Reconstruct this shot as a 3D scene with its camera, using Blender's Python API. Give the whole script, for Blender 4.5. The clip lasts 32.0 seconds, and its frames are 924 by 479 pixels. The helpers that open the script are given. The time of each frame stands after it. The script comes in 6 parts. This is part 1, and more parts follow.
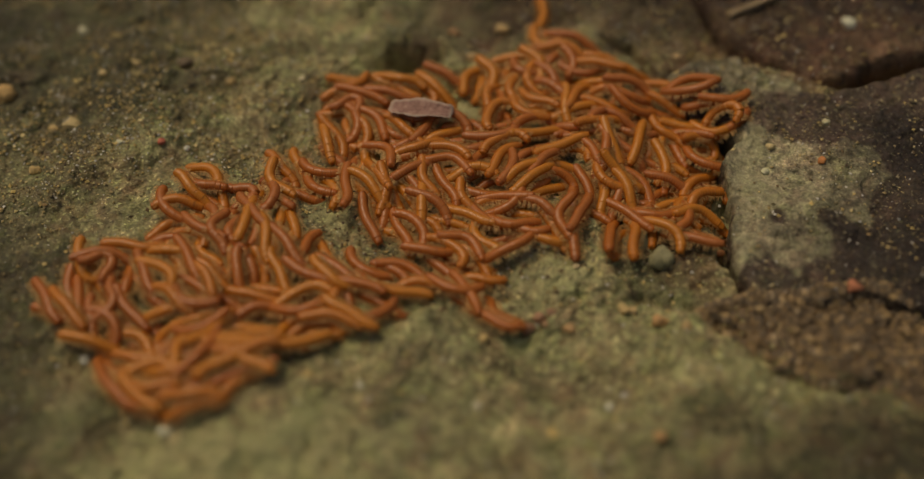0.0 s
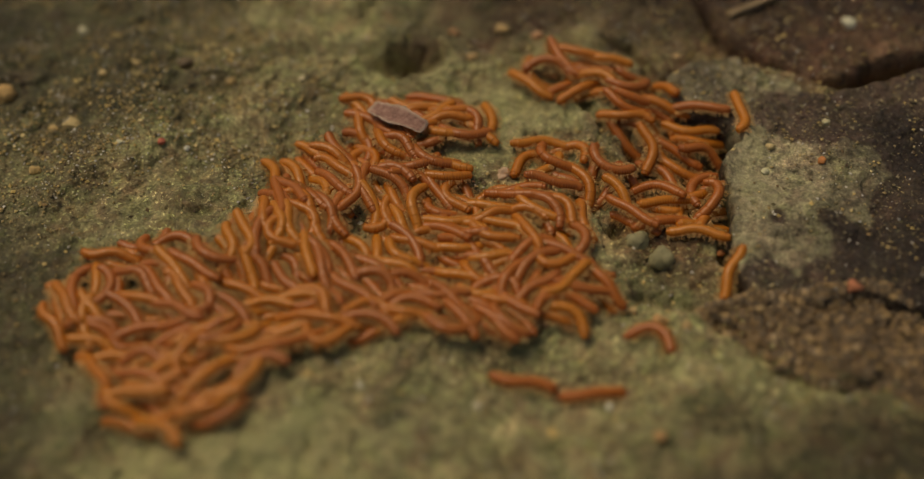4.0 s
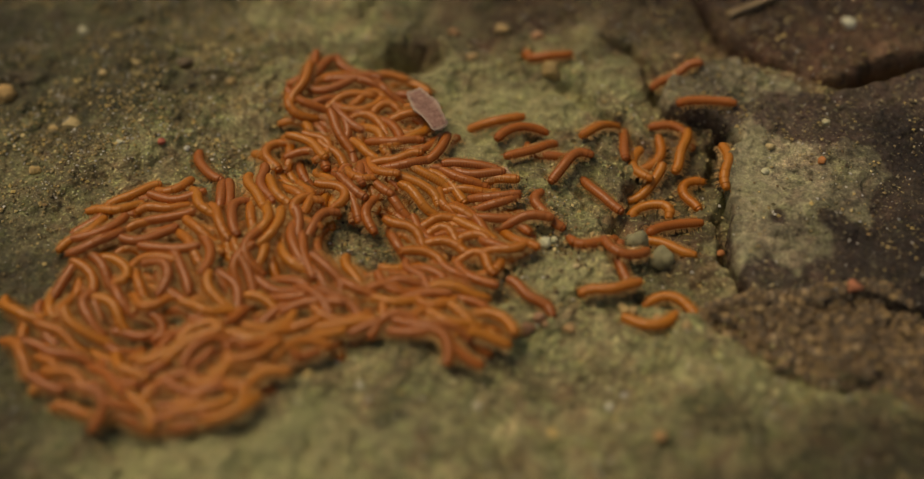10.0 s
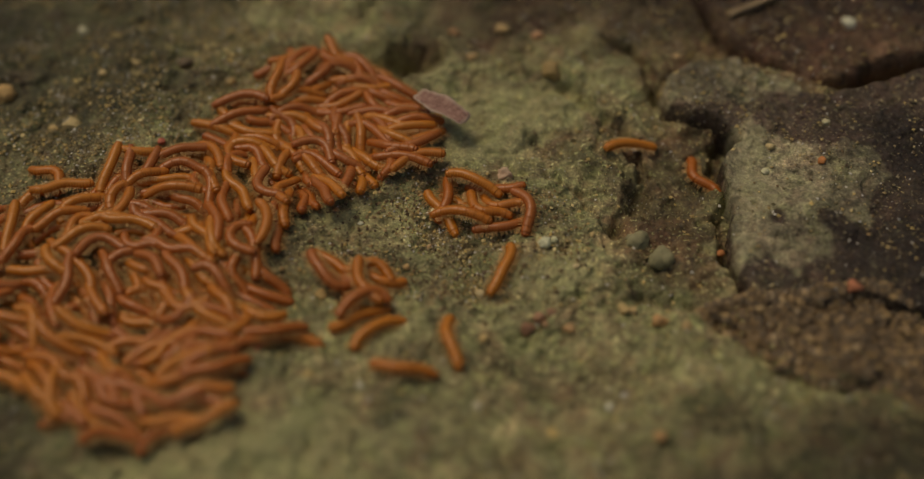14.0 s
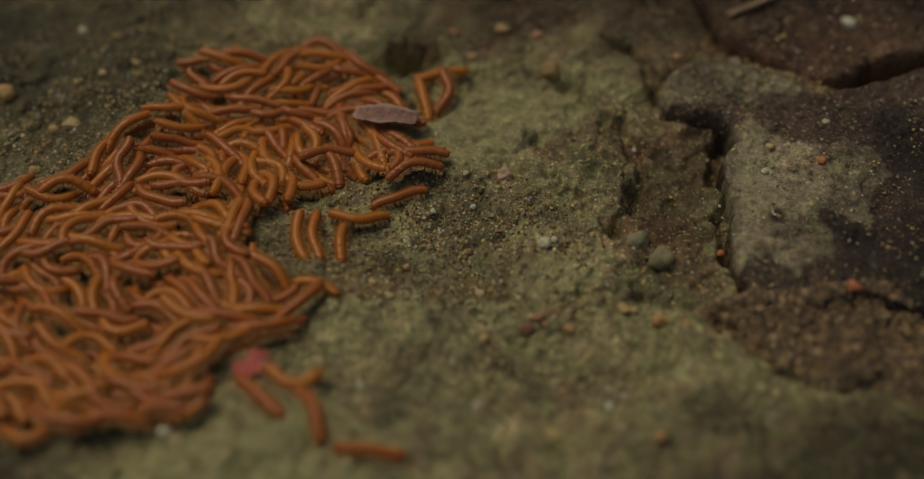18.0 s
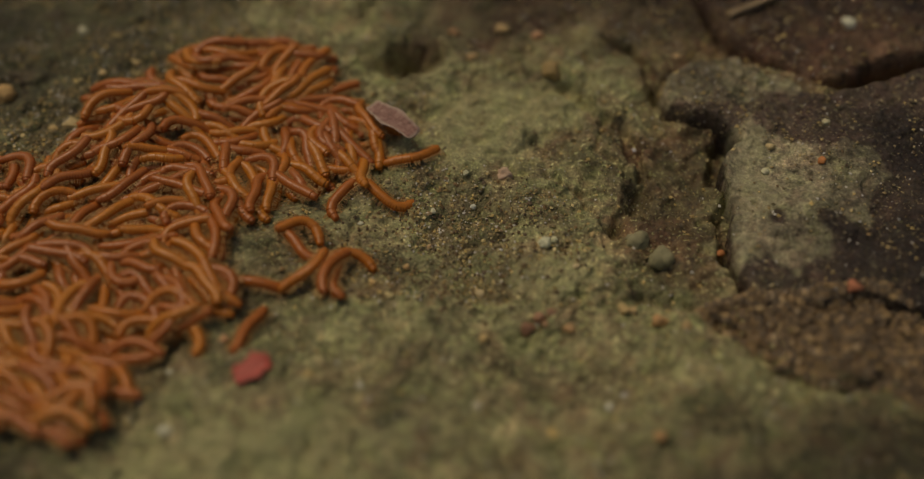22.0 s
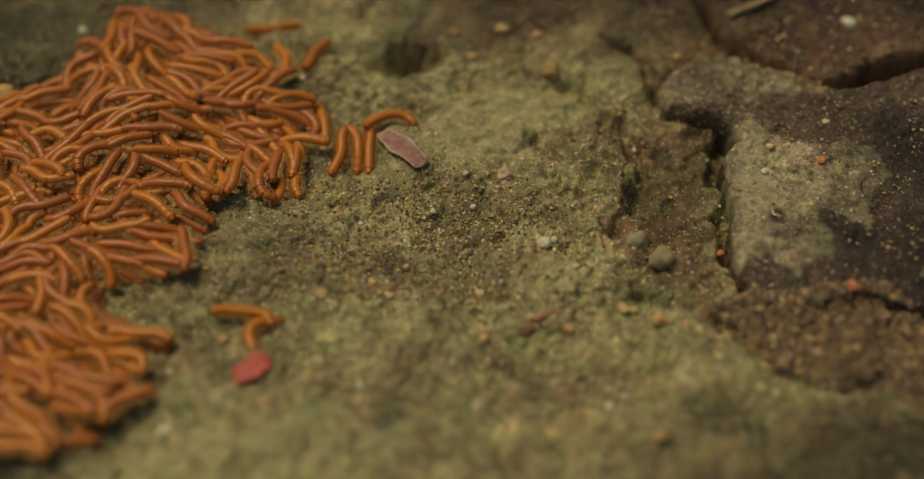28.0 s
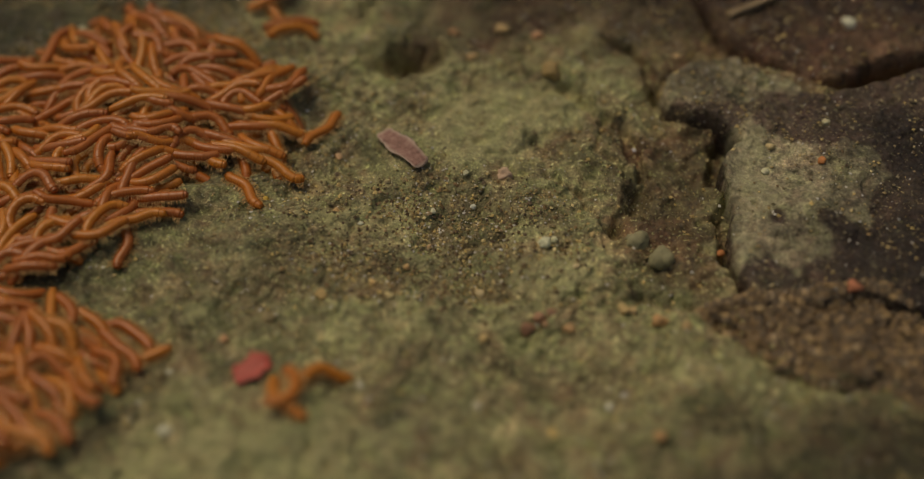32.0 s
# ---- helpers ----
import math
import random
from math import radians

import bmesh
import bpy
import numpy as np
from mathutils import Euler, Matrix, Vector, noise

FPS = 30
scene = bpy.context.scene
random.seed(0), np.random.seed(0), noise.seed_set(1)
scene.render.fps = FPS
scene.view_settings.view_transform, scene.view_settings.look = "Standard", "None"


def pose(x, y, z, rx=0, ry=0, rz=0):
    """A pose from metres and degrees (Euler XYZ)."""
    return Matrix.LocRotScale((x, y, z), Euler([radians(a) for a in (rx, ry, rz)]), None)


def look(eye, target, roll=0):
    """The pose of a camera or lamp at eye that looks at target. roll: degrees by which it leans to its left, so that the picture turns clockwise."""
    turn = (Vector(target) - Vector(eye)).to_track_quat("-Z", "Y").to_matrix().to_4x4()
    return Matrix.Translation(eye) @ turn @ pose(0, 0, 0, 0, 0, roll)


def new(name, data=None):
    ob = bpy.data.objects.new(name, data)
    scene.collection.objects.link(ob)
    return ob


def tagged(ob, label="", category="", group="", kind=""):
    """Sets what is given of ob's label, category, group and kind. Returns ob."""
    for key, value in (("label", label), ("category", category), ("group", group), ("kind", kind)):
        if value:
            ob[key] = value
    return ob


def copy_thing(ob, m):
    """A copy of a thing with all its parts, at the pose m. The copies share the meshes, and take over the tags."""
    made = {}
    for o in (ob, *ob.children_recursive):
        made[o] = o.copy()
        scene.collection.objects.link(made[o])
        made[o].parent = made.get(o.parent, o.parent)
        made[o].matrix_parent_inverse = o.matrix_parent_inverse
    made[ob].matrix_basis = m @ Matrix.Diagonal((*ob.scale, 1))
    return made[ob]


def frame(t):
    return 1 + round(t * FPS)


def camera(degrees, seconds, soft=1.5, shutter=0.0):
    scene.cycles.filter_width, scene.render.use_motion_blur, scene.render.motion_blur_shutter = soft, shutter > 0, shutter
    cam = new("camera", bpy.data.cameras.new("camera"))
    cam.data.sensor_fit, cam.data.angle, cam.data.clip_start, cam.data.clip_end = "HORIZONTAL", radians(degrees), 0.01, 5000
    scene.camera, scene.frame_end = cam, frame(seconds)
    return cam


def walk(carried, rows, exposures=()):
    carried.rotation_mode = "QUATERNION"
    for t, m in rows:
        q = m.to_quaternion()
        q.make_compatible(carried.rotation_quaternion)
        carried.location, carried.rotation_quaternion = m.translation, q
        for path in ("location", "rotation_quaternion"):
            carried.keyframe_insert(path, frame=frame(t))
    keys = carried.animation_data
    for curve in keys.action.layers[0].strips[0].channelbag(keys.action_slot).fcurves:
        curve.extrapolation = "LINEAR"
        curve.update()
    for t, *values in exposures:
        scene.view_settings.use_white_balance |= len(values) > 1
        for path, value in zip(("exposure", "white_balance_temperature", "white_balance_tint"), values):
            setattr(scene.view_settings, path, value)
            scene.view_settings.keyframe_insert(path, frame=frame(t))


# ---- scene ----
# Orange millipedes swarm over weathered rock; a fixed close-up camera looks down on them.
cam = camera(36, 32.0, soft=1.2)
EYE = (0.0000, -0.3876, 0.4619)
cam.data.dof.use_dof = True
cam.data.dof.focus_distance = 0.617
cam.data.dof.aperture_fstop = 1.72
walk(cam, [(0.0, look(EYE, (0, 0, 0))), (32.0, look(EYE, (0, 0, 0)))],
     exposures=[(0, -0.20, 7530, 14), (1, -0.21, 7530, 14), (3, -0.18, 7580, 14), (6, -0.08, 7780, 14), (8, -0.14, 7780, 14), (11, -0.08, 7830, 14), (12, -0.25, 7480, 14), (13, -0.28, 7380, 14),
                (14, -0.39, 7180, 14), (17, -0.57, 6880, 15), (18, -0.73, 6830, 15), (19, -0.75, 6830, 15), (20, -0.71, 6880, 15), (21, -0.56, 7030, 15), (22, -0.51, 7230, 15),
                (23, -0.40, 7430, 14), (24, -0.28, 7830, 14), (25, -0.28, 7780, 14), (28, 0.00, 7980, 11), (29, 0.11, 8080, 11), (30, -0.27, 7380, 14), (31, -0.19, 7430, 14), (32, -0.30, 7180, 14)])

# ---- world and sun ----
world = bpy.data.worlds.new("overcast sky")
scene.world = world
world.use_nodes = True
wn = world.node_tree.nodes
sky = wn.new("ShaderNodeTexSky")
sky.sky_type = "NISHITA"
sky.sun_disc = False
sky.sun_elevation, sky.sun_rotation = radians(62), radians(-50)
sky.dust_density, sky.air_density = 4.0, 1.0
world.node_tree.links.new(sky.outputs[0], wn["Background"].inputs[0])
wn["Background"].inputs[1].default_value = 0.046
sun_data = bpy.data.lights.new("sun", "SUN")
sun_data.energy, sun_data.angle, sun_data.color = 1.16, radians(27), (1.0, 0.90, 0.72)
sun = new("sun", sun_data)
sun.matrix_world = look((-0.72 * 2, 0.60 * 2, 1.76 * 2), (0, 0, 0))


# ---- materials ----
class Nodes:
    """A short way to write node trees."""

    def __init__(self, name):
        self.mat = bpy.data.materials.new(name)
        self.mat.use_nodes = True
        self.tree = self.mat.node_tree
        self.bsdf = self.tree.nodes["Principled BSDF"]

    def node(self, kind, **values):
        n = self.tree.nodes.new("ShaderNode" + kind)
        for k, v in values.items():
            n.inputs[k.replace("_", " ")].default_value = v
        return n

    def link(self, a, b):
        self.tree.links.new(a, b)

    def coords(self):
        return self.node("TexCoord").outputs["Object"]

    def noise(self, scale, detail=4.0, rough=0.55, at=None, warp=0.0):
        n = self.node("TexNoise", Scale=scale, Detail=detail, Roughness=rough, Distortion=warp)
        self.link(at or self.coords(), n.inputs["Vector"])
        return n.outputs["Fac"]

    def ramp(self, fac, *stops):
        r = self.node("ValToRGB").color_ramp
        n = self.tree.nodes[-1]
        while len(r.elements) < len(stops):
            r.elements.new(0.5)
        for el, (p, c) in zip(r.elements, stops):
            el.position, el.color = p, (*c, 1) if len(c) == 3 else c
        self.link(fac, n.inputs[0])
        return n.outputs["Color"]

    def mix(self, fac, a, b, how="MIX"):
        n = self.tree.nodes.new("ShaderNodeMix")
        n.data_type, n.blend_type = "RGBA", how
        for sock, v in ((n.inputs[0], fac), (n.inputs[6], a), (n.inputs[7], b)):
            if hasattr(v, "is_output"):
                self.link(v, sock)
            else:
                sock.default_value = v if isinstance(v, float) else (*v, 1)
        return n.outputs[2]

    def attr(self, name):
        n = self.node("Attribute")
        n.attribute_name = name
        return n.outputs["Fac"]

    def bump(self, height, strength, distance):
        n = self.node("Bump", Strength=strength, Distance=distance)
        self.link(height, n.inputs["Height"])
        last = self.bsdf.inputs["Normal"].links
        if last:
            self.link(last[0].from_socket, n.inputs["Normal"])
        self.link(n.outputs[0], self.bsdf.inputs["Normal"])


def g(v):
    return (v, v, v)


def rock_material(name, pale, mid, dark, earth, stain=0.5, specks=0.9):
    """Weathered stone: mottled lichen grey, dark mineral stains, earthy dust where 'earth' says so."""
    m = Nodes(name)
    at = m.coords()
    col = m.ramp(m.noise(24, 6, 0.62, at), (0.30, dark), (0.48, mid), (0.70, pale))
    patch = m.ramp(m.noise(60, 5, 0.65, at, 0.6), (0.42, g(0.0)), (0.60, g(1.0)))
    col = m.mix(patch, col, m.mix(0.55, col, pale))
    blot = m.ramp(m.noise(38, 7, 0.7, at, 1.0), (0.54, g(0.0)), (0.66, g(1.0)))
    scaled = m.node("Math")
    scaled.operation = "MULTIPLY"
    m.link(blot, scaled.inputs[0])
    scaled.inputs[1].default_value = stain
    col = m.mix(scaled.outputs[0], col, dark)
    soil = m.mix(m.noise(210, 4, 0.6, at), tuple(0.55 * c for c in earth), tuple(1.35 * c for c in earth))
    col = m.mix(m.attr("earth"), col, soil)
    scaled = m.node("Math")
    scaled.operation = "MULTIPLY"
    m.link(m.attr("lichen_and_lit"), scaled.inputs[0])
    scaled.inputs[1].default_value = 0.7
    col = m.mix(scaled.outputs[0], col, pale)
    grain = m.ramp(m.noise(900, 3, 0.6, at), (0.34, g(0.55)), (0.5, g(1.0)), (0.62, g(1.30)), (0.72, g(1.8)))
    col = m.mix(0.8, col, grain, "MULTIPLY")
    rust = m.ramp(m.noise(85, 6, 0.68, at, 0.8), (0.48, g(0.0)), (0.62, g(0.50)))
    col = m.mix(rust, col, tuple(1.25 * c for c in earth))
    speck = m.ramp(m.noise(620, 2, 0.5, at), (0.62, g(0.0)), (0.67, g(specks)))
    col = m.mix(speck, col, tuple(1.7 * c for c in pale))
    fleck = m.ramp(m.noise(310, 3, 0.55, at), (0.655, g(0.0)), (0.71, g(0.8 * specks)))
    col = m.mix(fleck, col, (0.34, 0.235, 0.09))
    hue = m.ramp(m.noise(95, 4, 0.6, at, 0.5), (0.34, (0.92, 1.0, 0.86)), (0.5, g(1.0)), (0.66, (1.12, 0.98, 1.04)))
    col = m.mix(1.0, col, hue, "MULTIPLY")
    crust = m.ramp(m.noise(260, 6, 0.72, at, 0.4), (0.36, g(0.42)), (0.50, g(1.0)), (0.62, g(1.5)))
    col = m.mix(0.75, col, crust, "MULTIPLY")
    mottle = m.ramp(m.noise(46, 5, 0.62, at, 1.2), (0.36, g(0.62)), (0.50, g(1.0)), (0.66, g(1.25)))
    col = m.mix(0.8, col, mottle, "MULTIPLY")
    film = m.node("MapRange", From_Min=0.40, From_Max=1.0, To_Min=0.0, To_Max=0.42)  # an even crust of lichen hides the grain
    m.link(m.attr("lichen_and_lit"), film.inputs[0])
    col = m.mix(film.outputs[0], col, m.mix(m.noise(120, 5, 0.6, at), tuple(0.80 * c for c in pale), tuple(1.05 * c for c in pale)))
    # dark rock and soil, and corner vignetting, multiplied into the colour
    dark_vignette = m.mix(m.attr("dark_vignette"), g(1.0), (0.27, 0.27, 0.26))
    col = m.mix(1.0, col, dark_vignette, "MULTIPLY")
    m.link(col, m.bsdf.inputs["Base Color"])
    m.link(m.ramp(m.noise(420, 4, 0.6, at), (0.40, g(0.42)), (0.60, g(0.86))), m.bsdf.inputs["Roughness"])
    m.bsdf.inputs["Specular IOR Level"].default_value = 0.45
    m.bump(m.noise(170, 7, 0.66, at), 0.9, 0.0026)
    m.bump(m.noise(1100, 4, 0.6, at), 0.9, 0.0006)
    return m.mat


ROCK = rock_material("weathered_rock", (0.480, 0.462, 0.205), (0.300, 0.286, 0.124), (0.084, 0.072, 0.038), (0.200, 0.122, 0.056))
SLAB = rock_material("pale_slab_rock", (0.500, 0.455, 0.250), (0.350, 0.312, 0.172), (0.090, 0.066, 0.046), (0.098, 0.064, 0.040), 0.12, 0.4)
BROWN = rock_material("brown_rock", (0.230, 0.142, 0.072), (0.120, 0.072, 0.038), (0.036, 0.025, 0.016), (0.150, 0.078, 0.036), 0.6, 0.9)


def plain_material(name, colour, rough=0.7, vary=0.3, scale=400.0, depth=0.0003, islands=0.0):
    m = Nodes(name)
    at = m.coords()
    lo, hi = tuple(c * (1 - vary) for c in colour), tuple(min(1, c * (1 + vary)) for c in colour)
    col = m.mix(m.noise(scale, 4, 0.6, at), lo, hi)
    if islands:
        geo = m.node("NewGeometry").outputs["Random Per Island"]
        col = m.mix(islands, col, m.ramp(geo, (0.0, (0.80, 0.74, 0.64)), (0.45, (1.0, 0.90, 0.74)), (0.74, (1.6, 1.30, 0.85)), (0.92, (2.6, 2.2, 1.3)), (1.0, (3.2, 3.0, 2.5))), "MULTIPLY")
    m.link(col, m.bsdf.inputs["Base Color"])
    m.bsdf.inputs["Roughness"].default_value = rough
    m.bump(m.noise(scale * 2, 4, 0.6, at), 0.6, depth)
    return m.mat


GRIT = plain_material("grit", (0.325, 0.285, 0.160), 0.34, 0.3, 900, islands=0.95)
GRAVEL = plain_material("gravel", (0.17, 0.130, 0.080), 0.75, 0.4, 700, 0.0005, islands=0.85)
GLINT = plain_material("glint_grains", (0.80, 0.76, 0.62), 0.10, 0.2, 900)
CRUMB = plain_material("soil_crumbs", (0.205, 0.164, 0.112), 0.9, 0.4, 500, 0.0006, islands=0.85)


def shell_material(name, colour, pale):
    """Glossy ringed cuticle of a millipede, deeper in the furrows, paler at the pores; sheen on the back is painted in.
    """
    m = Nodes(name)
    at = m.coords()
    col = m.mix(m.noise(260, 3, 0.6, at), tuple(c * 0.72 for c in colour), tuple(min(1, c * 1.18) for c in colour))
    col = m.mix(m.attr("groove"), col, pale)
    furrow = m.node("Math")
    furrow.operation = "MULTIPLY"
    m.link(m.attr("groove"), furrow.inputs[0])
    furrow.inputs[1].default_value = -0.75
    furrow.use_clamp = True
    col = m.mix(furrow.outputs[0], col, tuple(0.6 * c for c in colour))
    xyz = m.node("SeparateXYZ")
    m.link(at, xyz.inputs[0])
    # the light sheen along the back, painted as a paler colour by height
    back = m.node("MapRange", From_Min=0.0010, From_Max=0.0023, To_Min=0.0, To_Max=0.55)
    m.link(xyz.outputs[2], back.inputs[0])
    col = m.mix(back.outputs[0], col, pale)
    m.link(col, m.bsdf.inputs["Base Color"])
    m.bsdf.inputs["Roughness"].default_value = 0.33
    m.bsdf.inputs["Specular IOR Level"].default_value = 0.46
    m.bump(m.noise(1500, 3, 0.6, at), 0.25, 0.0002)
    return m.mat


TONES = [("bright orange", (0.50, 0.150, 0.009), (0.74, 0.295, 0.034)),
         ("orange-brown", (0.45, 0.124, 0.008), (0.70, 0.258, 0.030)),
         ("deep rusty orange", (0.39, 0.094, 0.008), (0.60, 0.205, 0.034)),
         ("dull reddish-brown", (0.35, 0.084, 0.010), (0.60, 0.215, 0.045))]
LEG = plain_material("pale_legs", (0.74, 0.46, 0.17), 0.5, 0.2, 300)


# ---- shapes of the ground ----
def lattice(i, j, seed):
    v = np.sin(i * 127.1 + j * 311.7 + seed * 74.7) * 43758.5453
    return v - np.floor(v)


def value_noise(x, y, seed):
    i, j = np.floor(x), np.floor(y)
    u, v = x - i, y - j
    u, v = u * u * u * (u * (6 * u - 15) + 10), v * v * v * (v * (6 * v - 15) + 10)
    a, b = lattice(i, j, seed), lattice(i + 1, j, seed)
    c, d = lattice(i, j + 1, seed), lattice(i + 1, j + 1, seed)
    return (a + (b - a) * u + (c - a) * v + (a - b - c + d) * u * v) * 2 - 1


def fractal(x, y, size, octaves, seed, gain=0.5):
    total, amp = 0, 1.0
    for k in range(octaves):
        ca, sa = math.cos(0.6 + k * 1.3), math.sin(0.6 + k * 1.3)
        f = 2.03 ** k / size
        total = total + amp * value_noise((ca * x - sa * y) * f + 17.3 * k, (sa * x + ca * y) * f - 9.1 * k, seed + k)
        amp *= gain
    return total


def smooth(a, b, v):
    t = np.clip((v - a) / (b - a), 0, 1)
    return t * t * (3 - 2 * t)


def to_line(x, y, pts):
    """Distance to an open line of points."""
    best = np.full(np.shape(x), 9.0)
    for (ax, ay), (bx, by) in zip(pts[:-1], pts[1:]):
        dx, dy = bx - ax, by - ay
        s = np.clip(((x - ax) * dx + (y - ay) * dy) / (dx * dx + dy * dy), 0, 1)
        best = np.minimum(best, np.hypot(x - ax - s * dx, y - ay - s * dy))
    return best


def inside(x, y, pts):
    odd = np.zeros(np.shape(x), bool)
    for (ax, ay), (bx, by) in zip(pts, pts[1:] + pts[:1]):
        if ay != by:
            odd ^= ((ay > y) != (by > y)) & (x < (bx - ax) * (y - ay) / (by - ay) + ax)
    return odd


def to_edge(x, y, pts):
    """Signed distance to a closed outline, negative inside."""
    d = to_line(x, y, pts + pts[:1])
    return np.where(inside(x, y, pts), -d, d)


CRACKS = [  # line, half-width, depth
    ([(0.0897, 0.0910), (0.0961, 0.0771), (0.1043, 0.0725), (0.1154, 0.0703)], 0.0038, 0.007),
    ([(0.0699, 0.1257), (0.0819, 0.1161), (0.0882, 0.1067), (0.0900, 0.0900)], 0.0026, 0.006),
    ([(0.0804, 0.0457), (0.0783, 0.0362), (0.0713, 0.0223), (0.0651, 0.0065)], 0.0036, 0.0042),
    ([(0.1209, 0.0634), (0.1142, 0.0451), (0.1149, 0.0240), (0.1132, 0.0055), (0.1132, -0.0107), (0.1169, -0.0249)], 0.0046, 0.0085),
    ([(0.0483, 0.0919), (0.0610, 0.0756), (0.0733, 0.0658), (0.0792, 0.0496), (0.0810, 0.0361), (0.0743, 0.0205)], 0.0040, 0.0062),
    ([(0.0742, -0.0283), (0.0951, -0.0362), (0.1079, -0.0499), (0.1223, -0.0654), (0.1459, -0.0771), (0.1650, -0.0732)], 0.0030, 0.0042),
    ([(0.0366, 0.0361), (0.0517, 0.0274), (0.0618, 0.0054)], 0.0016, 0.0028),
    ([(0.0251, -0.0475), (0.0374, -0.0386), (0.0486, -0.0295), (0.0554, -0.0187)], 0.0018, 0.0022),
    ([(0.0584, 0.0764), (0.0630, 0.0632), (0.0595, 0.0504), (0.0719, 0.0396)], 0.0016, 0.0028),
    ([(0.1232, 0.1349), (0.1416, 0.1127), (0.1665, 0.0934), (0.1916, 0.0950), (0.2278, 0.1099)], 0.0060, 0.012),
]
HOLLOWS = [  # middle, half-widths, depth
    ((-0.0268, 0.1105), 0.020, 0.0115, 0.018),
    ((-0.0475, 0.1168), 0.026, 0.013, 0.005),
    ((-0.0409, 0.1294), 0.030, 0.010, -0.004),
    ((-0.0849, 0.1099), 0.020, 0.008, 0.004),
    ((0.0670, 0.0071), 0.006, 0.008, 0.004),
    ((0.0991, 0.0256), 0.016, 0.022, 0.003),
    ((-0.0412, 0.1370), 0.030, 0.012, 0.004),
    ((-0.1438, 0.0726), 0.040, 0.020, -0.003),
    ((0.0312, 0.0726), 0.030, 0.014, -0.003),
    ((0.0708, 0.0998), 0.012, 0.008, -0.003),
    ((-0.0960, -0.1078), 0.030, 0.010, -0.002),
    ((0.1915, 0.1413), 0.040, 0.020, -0.006),
]
SOIL = [(0.0962, -0.0371), (0.1126, -0.0311), (0.1315, -0.0341), (0.1537, -0.0311), (0.1709, -0.0295), (0.1860, -0.0475), (0.1850, -0.0869), (0.1650, -0.0732), (0.1463, -0.0746), (0.1227, -0.0626), (0.1082, -0.0475)]
BARE = [(0.0608, 0.0726), (0.0822, 0.0707), (0.1216, 0.0632), (0.1126, -0.0108), (0.1152, -0.0295), (0.0954, -0.0341), (0.0689, -0.0011), (0.0768, 0.0361)]
NORTH = [(-0.0778, 0.3657), (-0.0236, 0.1160), (0.0184, 0.1078), (0.0602, 0.1078), (0.0922, 0.0919), (0.1219, 0.0651), (0.1605, 0.0726), (0.4713, 0.0361), (0.6307, 0.3657)]
# outline, strength: dark rock and soil, with vignetting painted in at the edges
DARK_AND_VIGNETTE = [([(-0.7567, 0.3056), (-0.0941, 0.3056), (-0.1034, 0.1285), (-0.1236, 0.0841), (-0.1768, 0.0613), (-0.5864, 0.0256)], 1.0), ([(0.1890, 0.0669), (0.4983, 0.0919), (0.4092, -0.0922), (0.1713, -0.0760), (0.1685, -0.0295), (0.1596, -0.0108)], 0.95), ([(0.1034, -0.0869), (0.1447, -0.0842), (0.4092, -0.0922), (0.3462, -0.2224), (0.0602, -0.2224)], 0.95), ([(-0.5971, 0.0432), (-0.1634, 0.0291), (-0.1620, -0.0356), (-0.1506, -0.0869), (-0.1171, -0.2224), (-0.4355, -0.2224)], 0.95),
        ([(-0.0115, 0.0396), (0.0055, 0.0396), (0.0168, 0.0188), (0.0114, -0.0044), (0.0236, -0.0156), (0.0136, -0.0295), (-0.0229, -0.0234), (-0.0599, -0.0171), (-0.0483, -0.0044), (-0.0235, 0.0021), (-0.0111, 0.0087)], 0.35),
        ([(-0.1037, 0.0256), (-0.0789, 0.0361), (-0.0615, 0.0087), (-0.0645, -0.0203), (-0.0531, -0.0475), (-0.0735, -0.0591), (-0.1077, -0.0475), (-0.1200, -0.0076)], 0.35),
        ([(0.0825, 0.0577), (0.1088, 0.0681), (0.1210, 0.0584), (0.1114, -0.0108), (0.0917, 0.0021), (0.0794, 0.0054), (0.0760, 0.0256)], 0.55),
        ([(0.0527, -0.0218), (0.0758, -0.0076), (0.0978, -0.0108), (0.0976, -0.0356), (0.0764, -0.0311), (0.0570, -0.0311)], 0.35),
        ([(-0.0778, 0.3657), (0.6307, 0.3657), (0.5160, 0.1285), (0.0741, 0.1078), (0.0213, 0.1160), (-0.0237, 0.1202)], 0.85)]
